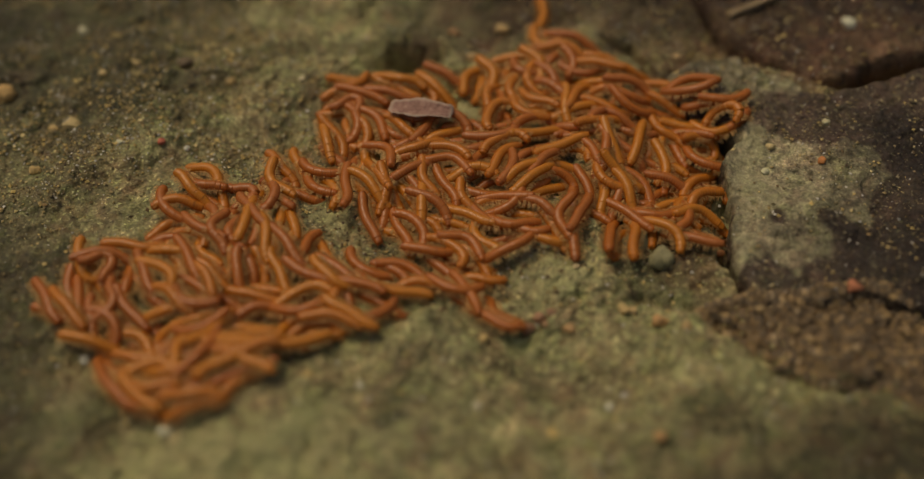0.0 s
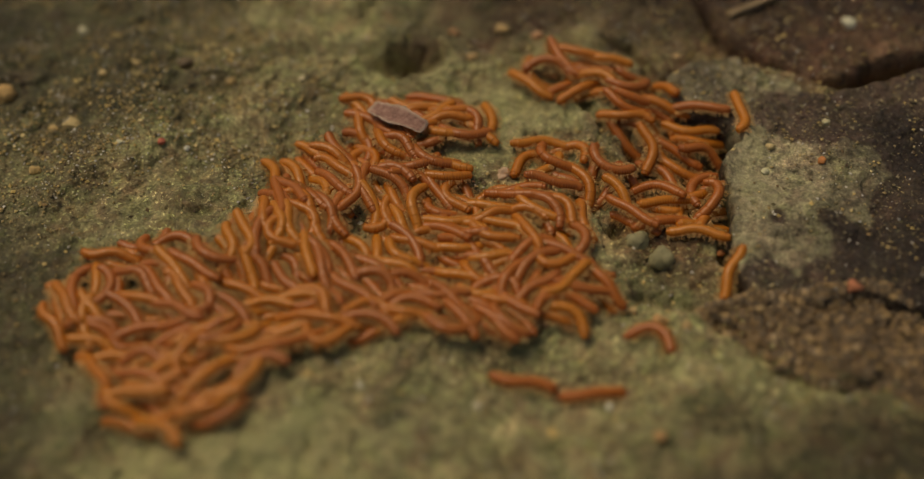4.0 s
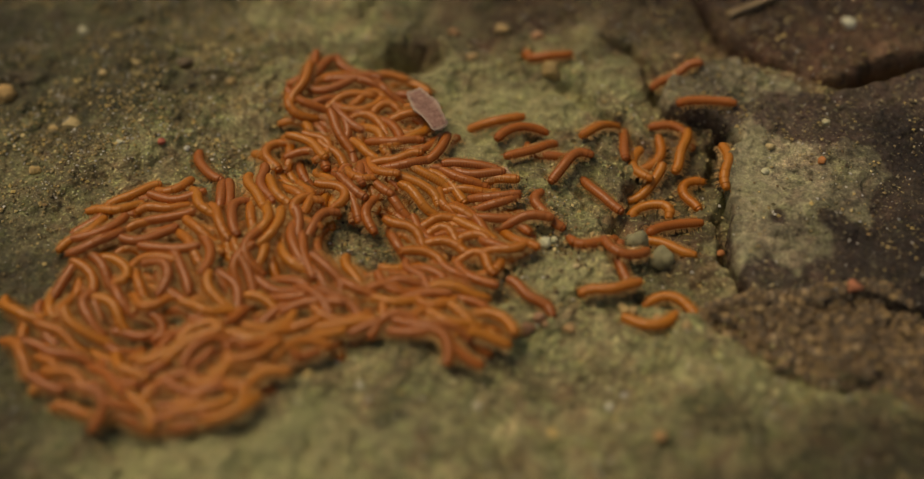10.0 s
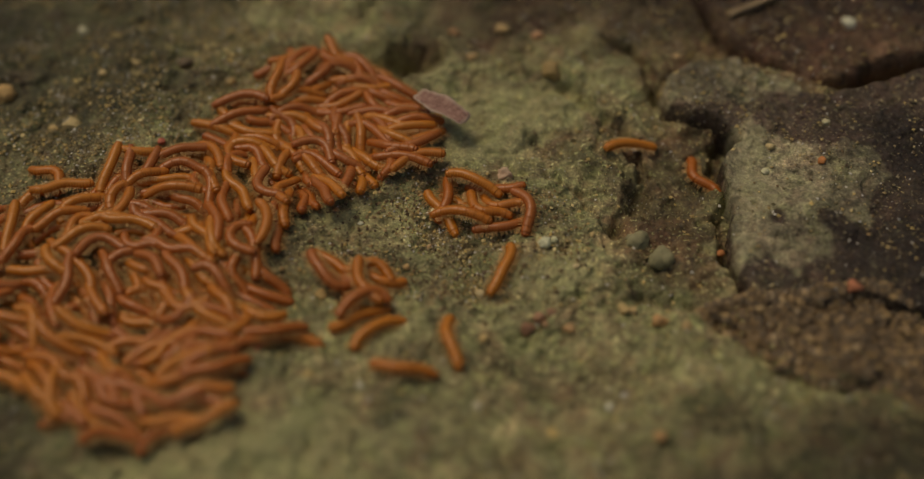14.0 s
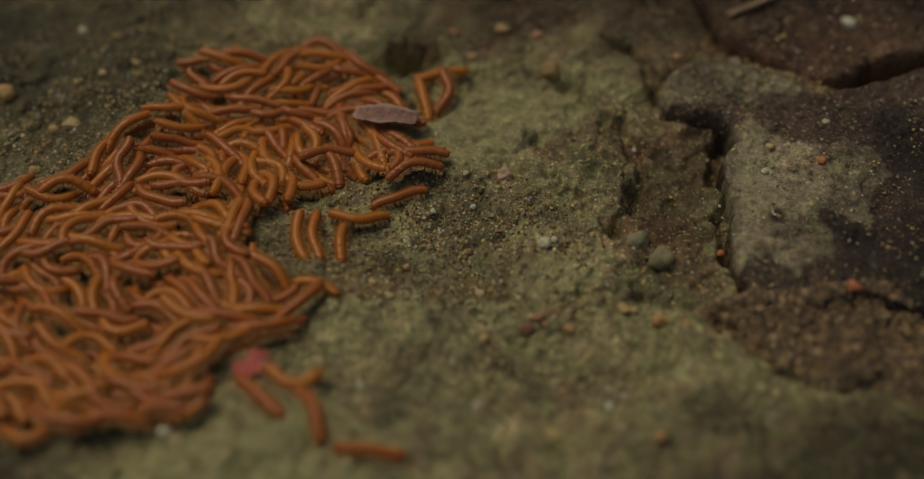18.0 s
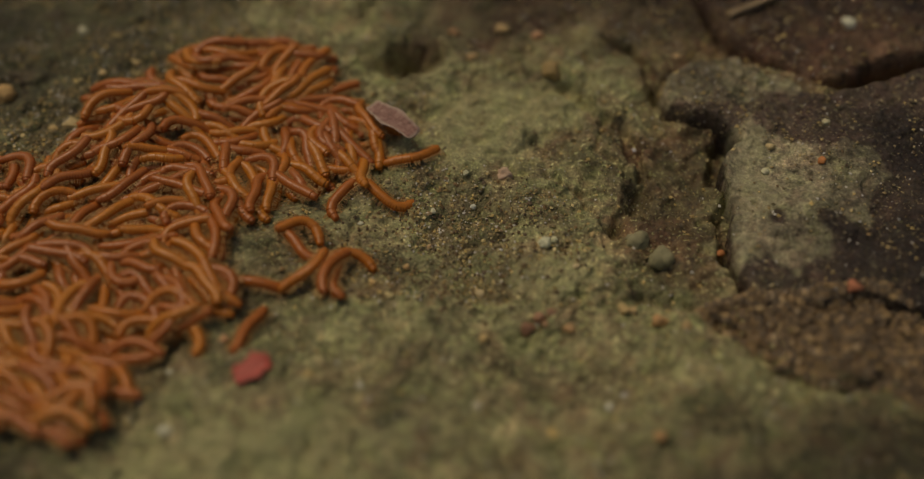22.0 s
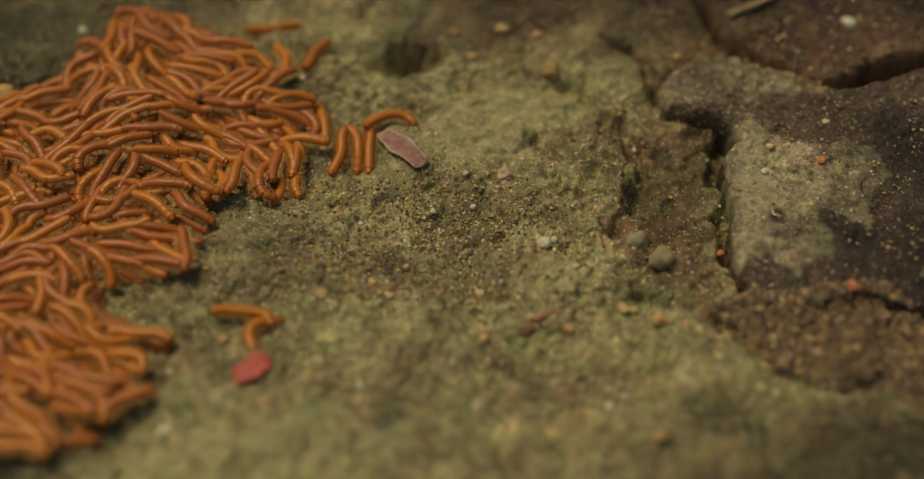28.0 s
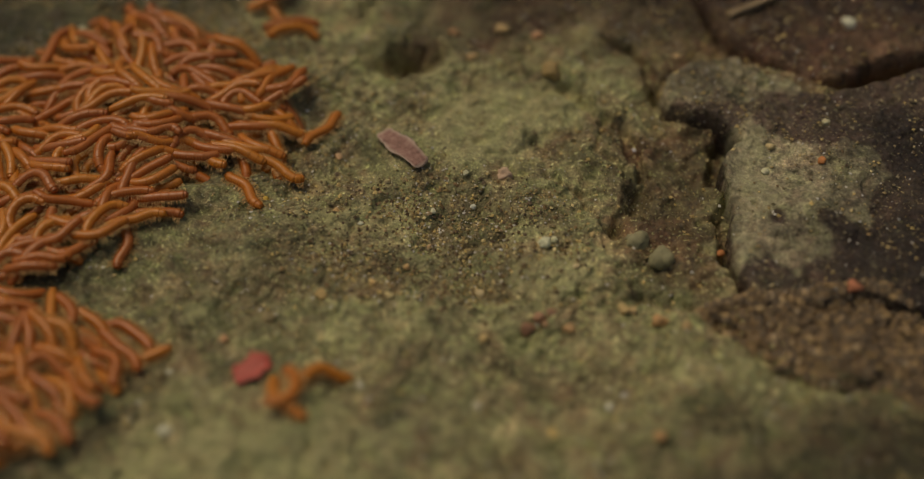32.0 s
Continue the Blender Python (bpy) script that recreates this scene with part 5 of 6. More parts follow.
    herd(10,
         crowds=[[(-189.1, -32.6), (-166.7, -23.4), (-167.1, -7.6), (-165.9, 7.1), (-161.3, 17.1), (-144.3, 22.2), (-138.1, 32.6), (-124.3, 25.6), (-111.8, 29.1), (-98.0, 32.6), (-86.7, 36.1), (-92.4, 55.8), (-78.7, 66.9), (-84.0, 82.1), (-70.2, 99.8), (-62.7, 111.9), (-48.1, 99.8), (-31.6, 101.8), (-12.0, 86.0), (-10.4, 61.3), (-1.1, 54.0), (-1.0, 43.2), (22.3, 36.1), (24.6, 25.6), (41.7, 5.4), (29.1, 2.1), (31.1, -10.8), (8.8, -17.1), (20.8, -29.5), (11.1, -35.6), (22.8, -47.5), (17.8, -59.1), (3.7, -70.5), (-19.7, -56.3), (-52.4, -59.1), (-71.0, -76.0), (-77.5, -92.2), (-97.2, -97.5), (-146.9, -94.9), (-161.2, -78.7), (-177.7, -64.8)]],
         gaps=[[(-61.1, 2.1), (-46.4, 8.7), (-26.0, 2.1), (-30.4, -17.1), (-45.3, -14.0), (-55.3, -10.8)],
               [(-87.5, -35.6), (-73.1, -35.6), (-74.7, -44.6)],
               [(-36.6, 15.4), (-24.0, 22.2), (-26.2, 8.7)]],
         strays=[(39.9, 108.7, 5), (98.4, 93.7, 16), (109.8, 73.4, -4), (14.3, 64.6, 6), (25.5, 58.5, 19), (31.8, 50.3, 30), (38.2, 47.6, -5), (62.8, 62.2, 38), (73.0, 57.7, -94), (78.2, 47.6, -90), (86.3, 50.4, 59), (46.5, 40.6, 56), (60.9, 24.9, -52), (82.5, 35.2, 51), (82.5, 21.3, 3), (97.5, 65.0, -37), (98.5, 54.0, 72), (100.7, 31.8, -85), (115.8, 38.9, -106), (56.2, -2.8, 23), (85.9, -2.8, -29), (90.1, 7.8, 16), (68.2, -7.6, -11), (67.0, -15.6, -78), (60.2, -26.5, 0), (86.9, -31.8, -27), (76.3, -43.1, -7), (27.9, -31.0, -39), (-112.8, 39.6, -56), (35.5, 13.0, -52)])
    herd(11,
         crowds=[[(-275.0, -23.4), (-178.8, -10.8), (-186.7, 10.4), (-167.9, 25.6), (-154.9, 32.6), (-136.2, 37.8), (-119.8, 52.2), (-101.9, 57.7), (-83.6, 61.3), (-76.5, 72.6), (-86.9, 84.1), (-73.0, 99.8), (-62.9, 116.0), (-48.5, 107.8), (-31.6, 103.8), (-3.8, 88.0), (1.6, 57.7), (-2.3, 41.4), (-21.9, 39.6), (4.1, 32.6), (-24.1, 25.6), (-49.5, 18.8), (-43.6, 2.1), (-61.5, 8.7), (-73.6, 2.1), (-55.5, -7.6), (-57.4, -17.1), (-54.4, -26.5), (-10.7, -21.8), (-8.2, -32.6), (-22.5, -38.6), (-19.8, -53.4), (-43.2, -56.3), (-64.2, -59.1), (-65.9, -96.2), (-101.7, -97.5), (-151.2, -96.2), (-160.7, -81.5), (-170.8, -64.8), (-263.4, -62.0)]],
         loose=[(9, [(-47.0, 20.5), (-21.6, 29.1), (4.1, 25.6), (15.4, 12.1), (1.5, -14.0), (-28.2, -10.8), (-6.0, 2.1)])],
         strays=[(35.0, 84.9, 4), (11.7, 72.5, -12), (13.7, 66.9, 48), (22.1, 55.8, 72), (33.6, 65.0, -36), (44.3, 52.1, -26), (34.4, 48.5, 11), (63.7, 65.0, 35), (66.9, 55.8, -45), (73.8, 58.5, -90), (68.8, 44.0, 24), (76.7, 45.0, 69), (85.7, 51.3, 78), (95.9, 55.0, -93), (101.1, 47.7, -102), (103.9, 30.9, -93), (79.4, 30.0, 55), (53.5, 30.0, -51), (12.3, 23.0, -36), (34.4, 16.4, -70), (29.7, 7.1, -56), (7.3, -47.5, -15), (2.2, 52.1, -83), (-5.0, -58.4, 12), (-14.6, -9.2, 0)])
    herd(12,
         crowds=[[(-195.2, 8.7), (-187.1, 18.8), (-166.7, 18.8), (-163.9, 32.6), (-152.9, 45.0), (-127.9, 54.0), (-115.8, 63.2), (-97.3, 65.1), (-108.0, 78.3), (-96.9, 89.9), (-77.9, 91.9), (-79.3, 109.9), (-60.0, 114.0), (-34.5, 105.8), (-12.0, 89.9), (-22.9, 84.1), (-1.1, 57.7), (-3.7, 45.0), (17.2, 37.8), (-16.6, 37.8), (-32.1, 32.6), (-36.7, 18.8), (-72.8, 23.9), (-79.9, 17.1), (-86.8, 8.7), (-78.9, 5.4), (-85.3, -7.6), (-55.3, -10.8), (-55.0, -17.1), (-63.9, -29.5), (-51.1, -41.6), (-20.1, -38.6), (-12.9, -44.6), (-33.8, -56.3), (-60.1, -50.5), (-80.0, -64.8), (-79.8, -92.2), (-114.4, -102.7), (-148.2, -100.1), (-164.7, -84.2), (-178.9, -59.1), (-284.7, -50.5), (-293.4, -23.4), (-178.8, -10.8), (-191.4, 2.1)]],
         loose=[(10, [(-21.6, 25.6), (-6.2, 25.6), (17.1, 34.3), (27.2, 25.6), (21.8, 15.4), (14.1, 3.8), (-11.0, -1.1), (-19.8, 2.1)])],
         strays=[(18.8, 59.5, -78), (20.8, 58.5, 15), (21.4, 55.8, 82), (48.2, 61.8, 18), (35.4, 44.0, -31), (45.3, 45.8, -41), (26.7, 34.3, -43), (61.5, 53.9, -8), (73.8, 59.5, -61), (75.5, 46.7, 0), (86.3, 49.4, 38), (89.0, 65.0, 54), (97.3, 49.5, -67), (31.0, 8.8, -66), (7.3, -45.3, -12), (-51.4, 20.4, -14)])
    herd(13,
         crowds=[[(-276.1, 22.2), (-178.8, 29.1), (-169.7, 36.1), (-166.6, 48.6), (-140.6, 50.4), (-127.2, 48.6), (-117.8, 57.7), (-111.9, 76.4), (-94.2, 89.9), (-104.8, 99.8), (-81.4, 101.8), (-74.1, 116.0), (-45.6, 105.8), (-28.6, 95.8), (-20.0, 76.4), (-1.1, 57.7), (-1.0, 46.7), (-27.0, 36.1), (-36.8, 22.2), (-60.1, 25.6), (-59.7, 18.8), (-74.2, 8.7), (-66.0, 0.5), (-83.7, 2.1), (-72.6, -10.8), (-89.6, -14.0), (-93.3, -26.5), (-70.9, -32.6), (-69.7, -47.5), (-88.4, -50.5), (-87.9, -78.7), (-99.4, -97.5), (-131.0, -96.2), (-152.0, -104.0), (-163.7, -89.6), (-178.9, -59.1), (-255.2, -50.5)]],
         loose=[(13, [(-20.2, 23.9), (-6.3, 39.6), (11.9, 36.1), (24.7, 29.1), (29.6, 20.5), (19.1, 7.1), (-8.5, -2.8), (-19.8, 2.1)])],
         strays=[(25.3, 29.9, -15), (39.7, 35.1, -21), (30.4, 9.6, -63), (42.5, 10.5, -106), (-15.2, 31.6, 26), (-1.6, 31.7, 43), (73.7, 48.5, -13), (78.6, 53.1, -81), (88.6, 61.3, 73), (-57.7, -38.6, -53), (-47.8, -45.3, 4), (-52.3, -59.1, 12), (-70.3, -80.7, 39), (-48.1, -71.8, 40)])
    herd(14,
         crowds=[[(-261.8, 22.2), (-182.0, 18.8), (-192.9, 22.2), (-168.5, 29.1), (-161.4, 32.6), (-146.9, 39.6), (-166.3, 46.7), (-138.0, 50.4), (-129.6, 46.7), (-120.9, 61.3), (-109.6, 80.2), (-93.1, 78.3), (-88.4, 86.0), (-103.4, 99.8), (-79.1, 107.8), (-63.0, 118.1), (-40.0, 103.8), (-20.2, 84.1), (-6.4, 59.5), (-11.5, 41.4), (-32.2, 36.1), (-42.0, 22.2), (-66.7, 10.4), (-78.5, 0.5), (-88.7, 2.1), (-72.6, -10.8), (-72.1, -17.1), (-88.4, -26.5), (-69.0, -26.5), (-73.1, -35.6), (-55.2, -53.4), (-85.2, -59.1), (-85.1, -84.2), (-68.3, -94.9), (-90.8, -94.9), (-143.3, -102.7), (-155.4, -97.5), (-171.4, -73.2), (-238.1, -64.8)]],
         loose=[(10, [(-63.2, -4.4), (-57.6, -14.0), (-25.6, -15.6), (-25.3, -26.5), (-34.7, -32.6), (-22.2, -50.5), (-43.2, -56.3), (-53.1, -47.5), (-44.4, -32.6), (-59.3, -26.5)]),
                (9, [(-20.2, 22.2), (-6.2, 37.8), (17.1, 36.1), (30.2, 39.6), (27.2, 25.6), (39.2, 5.4), (16.6, 5.4), (-8.5, 0.5), (-18.6, 7.1)])],
         strays=[(75.5, 54.8, 14), (105.6, 41.4, -63), (17.4, -16.3, 64), (-4.5, -54.8, -72), (-178.7, 30.8, -42), (-23.4, -71.1, -4), (27.5, 14.6, -87)])
    herd(15,
         crowds=[[(-261.8, 22.2), (-182.0, 18.8), (-192.9, 22.2), (-168.5, 29.1), (-161.4, 32.6), (-146.9, 39.6), (-166.3, 46.7), (-138.0, 50.4), (-129.6, 46.7), (-120.9, 61.3), (-109.6, 80.2), (-93.1, 78.3), (-88.4, 86.0), (-103.4, 99.8), (-79.1, 107.8), (-63.0, 118.1), (-40.0, 103.8), (-20.2, 84.1), (-6.4, 59.5), (-11.5, 41.4), (-32.2, 36.1), (-42.0, 22.2), (-66.7, 10.4), (-78.5, 0.5), (-88.7, 2.1), (-72.6, -10.8), (-72.1, -17.1), (-88.4, -26.5), (-69.0, -26.5), (-73.1, -35.6), (-55.2, -53.4), (-85.2, -59.1), (-85.1, -84.2), (-68.3, -94.9), (-90.8, -94.9), (-143.3, -102.7), (-155.4, -97.5), (-171.4, -73.2), (-238.1, -64.8)]],
         loose=[(10, [(-63.2, -4.4), (-57.6, -14.0), (-25.6, -15.6), (-25.3, -26.5), (-34.7, -32.6), (-22.2, -50.5), (-43.2, -56.3), (-53.1, -47.5), (-44.4, -32.6), (-59.3, -26.5)]),
                (9, [(-20.2, 22.2), (-6.2, 37.8), (17.1, 36.1), (30.2, 39.6), (27.2, 25.6), (39.2, 5.4), (16.6, 5.4), (-8.5, 0.5), (-18.6, 7.1)])],
         strays=[(75.5, 54.8, 14), (17.4, -16.3, 64), (-178.7, 30.8, -42), (27.5, 14.6, -87)])
    herd(16,
         crowds=[[(-233.8, 20.5), (-195.0, 32.6), (-171.7, 32.6), (-165.1, 39.6), (-170.3, 39.6), (-162.4, 46.7), (-167.6, 54.0), (-165.3, 72.6), (-157.0, 54.0), (-153.7, 66.9), (-129.8, 68.8), (-136.7, 80.2), (-127.8, 95.8), (-114.5, 99.8), (-109.2, 116.0), (-100.6, 99.8), (-82.4, 114.0), (-48.6, 109.9), (-25.7, 88.0), (-36.2, 76.4), (-22.4, 61.3), (-1.1, 55.8), (6.8, 37.8), (-16.7, 39.6), (-37.4, 36.1), (-29.2, 23.9), (-52.1, 20.5), (-39.1, 15.4), (-62.2, 18.8), (-68.7, 3.8), (-78.6, 2.1), (-85.3, -7.6), (-64.5, -20.3), (-57.6, -14.0), (-59.1, -29.5), (-56.3, -35.6), (-83.0, -32.6), (-64.8, -50.5), (-80.8, -56.3), (-96.9, -59.1), (-96.5, -84.2), (-131.2, -94.9), (-152.2, -102.7), (-172.7, -89.6), (-207.6, -86.9)]],
         strays=[(-15.3, 80.2, -77), (-52.0, -1.0, -92), (-57.5, -94.8, -64), (-80.8, -78.7, 53)])
    herd(17,
         crowds=[[(-233.8, 20.5), (-195.0, 32.6), (-171.7, 32.6), (-165.1, 39.6), (-170.3, 39.6), (-162.4, 46.7), (-167.6, 54.0), (-165.3, 72.6), (-157.0, 54.0), (-153.7, 66.9), (-129.8, 68.8), (-136.7, 80.2), (-127.8, 95.8), (-114.5, 99.8), (-109.2, 116.0), (-100.6, 99.8), (-82.4, 114.0), (-48.6, 109.9), (-25.7, 88.0), (-36.2, 76.4), (-22.4, 61.3), (-1.1, 55.8), (6.8, 37.8), (-16.7, 39.6), (-37.4, 36.1), (-29.2, 23.9), (-52.1, 20.5), (-39.1, 15.4), (-62.2, 18.8), (-68.7, 3.8), (-78.6, 2.1), (-85.3, -7.6), (-64.5, -20.3), (-57.6, -14.0), (-59.1, -29.5), (-56.3, -35.6), (-83.0, -32.6), (-64.8, -50.5), (-80.8, -56.3), (-96.9, -59.1), (-96.5, -84.2), (-131.2, -94.9), (-152.2, -102.7), (-172.7, -89.6), (-207.6, -86.9)]],
         strays=[(-12.1, 95.7, 10), (-15.3, 80.2, -77), (-2.9, 1.5, -88), (-52.0, -1.0, -92), (-58.4, -80.0, 43), (-57.5, -94.8, -64), (-29.9, -79.4, 36), (-80.8, -78.7, 53)])
    herd(18,
         crowds=[[(-235.2, 22.2), (-187.2, 32.6), (-170.0, 37.8), (-156.1, 48.6), (-163.6, 54.0), (-148.3, 66.9), (-129.8, 68.8), (-136.7, 80.2), (-125.5, 99.8), (-110.4, 114.0), (-101.0, 103.8), (-81.6, 103.8), (-80.2, 122.2), (-57.5, 120.2), (-51.3, 107.8), (-28.5, 89.9), (-25.4, 76.4), (-14.4, 61.3), (-35.4, 54.0), (-6.3, 48.6), (-4.9, 37.8), (-32.2, 36.1), (-47.6, 32.6), (-65.1, 23.9), (-86.8, 8.7), (-101.2, 2.1), (-77.8, -7.6), (-81.9, -17.1), (-55.1, -15.6), (-40.7, -6.0), (-51.8, -29.5), (-85.7, -29.5), (-65.9, -35.6), (-67.2, -50.5), (-80.8, -56.3), (-94.0, -64.8), (-93.6, -89.6), (-131.2, -94.9), (-161.1, -102.7), (-208.5, -86.9)]],
         strays=[(-28.4, 23.9, 21), (-44.6, 12.8, 4), (-68.8, -1.1, -82), (-62.1, -0.2, -80), (-50.9, 0.6, -93), (-17.4, 82.2, -76), (-7.9, 86.0, -96), (-10.0, 95.7, 22), (-77.5, -84.1, -45), (-65.6, -76.7, -18), (-56.6, -92.1, -70), (-34.0, -106.5, -7)])
    herd(19,
         crowds=[[(-227.5, 25.6), (-191.2, 39.6), (-171.0, 43.2), (-164.9, 54.0), (-159.0, 66.9), (-155.1, 76.4), (-132.8, 91.9), (-113.2, 114.0), (-93.4, 111.9), (-80.1, 120.2), (-60.6, 124.3), (-37.0, 99.8), (-6.6, 91.9), (-9.1, 68.8), (-12.9, 46.7), (-37.4, 36.1), (-57.7, 29.1), (-77.5, 18.8), (-100.1, 15.4), (-79.2, 8.7), (-95.5, -4.4), (-89.3, -17.1), (-70.2, -10.8), (-45.5, -10.8), (-66.3, -29.5), (-88.1, -29.5), (-70.7, -35.6), (-71.9, -50.5), (-83.4, -53.4), (-111.9, -70.5), (-101.3, -81.5), (-129.3, -92.2), (-162.8, -105.3), (-201.5, -84.2)]],
         strays=[(-19.9, 40.5, -59), (-25.9, 22.1, 9), (-38.4, 15.4, 8), (-13.0, 4.7, -48), (-71.6, 10.4, -72), (-62.2, 1.4, -80), (-58.4, 10.4, -82), (-51.3, -1.9, -97), (-82.2, -5.2, -89), (-44.8, -19.4, 56), (-58.2, -92.1, 67), (-79.3, -76.6, -66), (-50.9, -19.4, 51)])
    herd(20,
         crowds=[[(-233.1, 32.6), (-200.8, 48.6), (-171.3, 45.0), (-164.8, 61.3), (-163.2, 76.4), (-145.7, 86.0), (-131.8, 105.8), (-109.8, 107.8), (-102.0, 114.0), (-63.0, 118.1), (-25.8, 91.9), (-19.9, 72.6), (-10.4, 66.9), (-12.8, 45.0), (-37.6, 41.4), (-32.1, 32.6), (-62.4, 22.2), (-80.6, 25.6), (-78.6, 2.1), (-85.3, -7.6), (-98.7, 2.1), (-80.0, -10.8), (-94.5, -14.0), (-79.0, -23.4), (-98.1, -26.5), (-70.7, -35.6), (-74.5, -47.5), (-90.5, -53.4), (-117.6, -62.0), (-123.7, -84.2), (-147.3, -105.3), (-171.1, -97.5), (-203.2, -92.2)]],
         strays=[(-63.9, -0.2, -83), (-58.8, -2.7, -96), (-51.5, 0.5, -90), (-68.6, -5.1, -67), (-65.5, -21.1, 12), (-52.6, -23.3, 66), (-45.5, -18.6, 56), (-45.1, -27.2, 38), (-78.7, -82.8, -6), (-141.9, 90.8, 65), (-85.7, -21.0, -33)])
    herd(21,
         crowds=[[(-238.1, 48.6), (-174.2, 46.7), (-172.4, 66.9), (-166.2, 78.3), (-145.7, 86.0), (-139.4, 99.8), (-137.0, 124.3), (-124.2, 111.9), (-105.2, 118.1), (-74.3, 118.1), (-45.2, 95.8), (-49.5, 72.6), (-38.8, 74.5), (-19.9, 70.7), (-22.2, 54.0), (-39.8, 32.6), (-47.1, 22.2), (-76.4, 5.4), (-96.5, 5.4), (-91.8, -17.1), (-118.3, -20.3), (-88.4, -26.5), (-69.2, -23.4), (-85.4, -32.6), (-84.0, -47.5), (-90.2, -56.3), (-114.1, -53.4), (-116.1, -73.2), (-128.9, -94.9), (-151.8, -105.3), (-171.1, -97.5), (-202.9, -97.5)]],
         strays=[(-20.6, 44.9, 15), (-29.4, 77.2, 51), (-73.9, -8.4, -43), (-61.9, -2.7, -66), (-70.5, 4.5, 30), (-84.9, -22.6, -45), (-79.2, -18.7, -85), (-64.9, -21.1, 19), (-52.7, -21.8, 62), (-44.4, -16.3, 76), (-61.9, -40.1, -54), (-71.9, -40.1, 76), (-40.6, 37.8, 108), (-46.6, -21.8, 58)])
    herd(22,
         crowds=[[(-248.9, 50.4), (-174.2, 46.7), (-168.2, 57.7), (-172.4, 74.5), (-167.8, 88.0), (-151.4, 88.0), (-133.8, 99.8), (-137.3, 126.4), (-124.2, 111.9), (-91.3, 120.2), (-62.7, 111.9), (-47.7, 91.9), (-44.5, 80.2), (-22.3, 57.7), (-42.7, 39.6), (-62.6, 25.6), (-82.2, 13.7), (-86.2, 2.1), (-105.5, -4.4), (-112.5, -7.6), (-97.3, -10.8), (-96.0, -23.4), (-83.0, -32.6), (-99.2, -38.6), (-102.6, -50.5), (-119.6, -47.5), (-119.6, -64.8), (-128.3, -84.2), (-147.3, -105.3), (-171.1, -97.5), (-211.7, -97.5)]],
         strays=[(-21.2, 45.2, 16), (-32.4, 23.1, -38), (-52.0, 23.1, 53), (-69.1, -6.0, -57), (-67.3, 3.7, 0), (-63.8, -19.5, 39), (-47.8, -10.8, 0), (-54.1, -18.7, 67), (-51.5, -21.0, 78), (-84.1, -25.0, -9), (-106.9, -51.9, -62), (-85.8, -50.4, 69), (-106.0, -39.4, -17), (-43.3, 40.5, 87)])
    herd(23,
         crowds=[[(-251.8, 46.7), (-191.0, 52.2), (-171.9, 48.6), (-174.0, 76.4), (-165.7, 91.9), (-147.1, 95.8), (-130.0, 114.0), (-108.0, 118.1), (-80.1, 120.2), (-51.5, 111.9), (-22.9, 84.1), (-47.2, 80.2), (-17.1, 66.9), (-38.1, 54.0), (-64.0, 46.7), (-73.4, 32.6), (-88.3, 25.6), (-72.7, 22.2), (-87.1, 12.1), (-90.9, -1.1), (-107.2, -10.8), (-101.2, -20.3), (-125.7, -20.3), (-103.6, -41.6), (-119.6, -47.5), (-130.1, -56.3), (-127.6, -73.2), (-129.8, -89.6), (-152.5, -101.4), (-214.2, -100.1)]],
         strays=[(-148.1, 124.3, -55), (-136.5, 127.4, -39), (-133.4, 115.0, -79), (-95.9, 126.3, 0), (-27.1, 44.3, 5), (-20.4, 36.4, 8), (-18.2, 24.8, 36), (-45.2, 24.8, -47), (-58.4, 31.8, -84), (-82.5, 12.0, -7), (-54.4, 6.2, -12), (-59.6, -0.4, -10), (-61.5, -17.1, 23), (-49.3, -18.6, -72), (-86.1, -28.8, -3), (-94.8, -37.9, 11), (-85.7, -51.2, 51), (-114.5, -38.6, -33), (-44.6, 39.6, -57), (-69.2, 21.3, 65)])
    herd(24,
         crowds=[[(-238.6, 48.6), (-193.6, 52.2), (-193.1, 63.2), (-177.5, 50.4), (-176.4, 74.5), (-174.3, 93.8), (-150.4, 99.8), (-147.7, 120.2), (-161.2, 134.9), (-145.5, 145.7), (-129.8, 134.9), (-110.0, 137.0), (-110.6, 116.0), (-88.3, 118.1), (-80.4, 124.3), (-54.3, 111.9), (-31.3, 93.8), (-44.3, 76.4), (-19.8, 68.8), (-14.3, 55.8), (-37.6, 43.2), (-57.9, 32.6), (-71.1, 36.1), (-89.6, 39.6), (-70.1, 22.2), (-93.0, 20.5), (-91.2, 2.1), (-112.0, 8.7), (-105.5, -4.4), (-108.9, -17.1), (-114.3, -32.6), (-114.4, -50.5), (-123.4, -70.5), (-133.3, -81.5), (-142.0, -97.5), (-202.7, -100.1)]],
         strays=[(-81.1, 135.8, -4), (-84.9, 130.5, 0), (-6.9, 35.2, -59), (-23.3, 77.3, 80), (-103.6, -39.4, 4), (-85.2, -51.2, 62), (-51.6, 37.8, 49), (-82.8, 140.1, 5)])
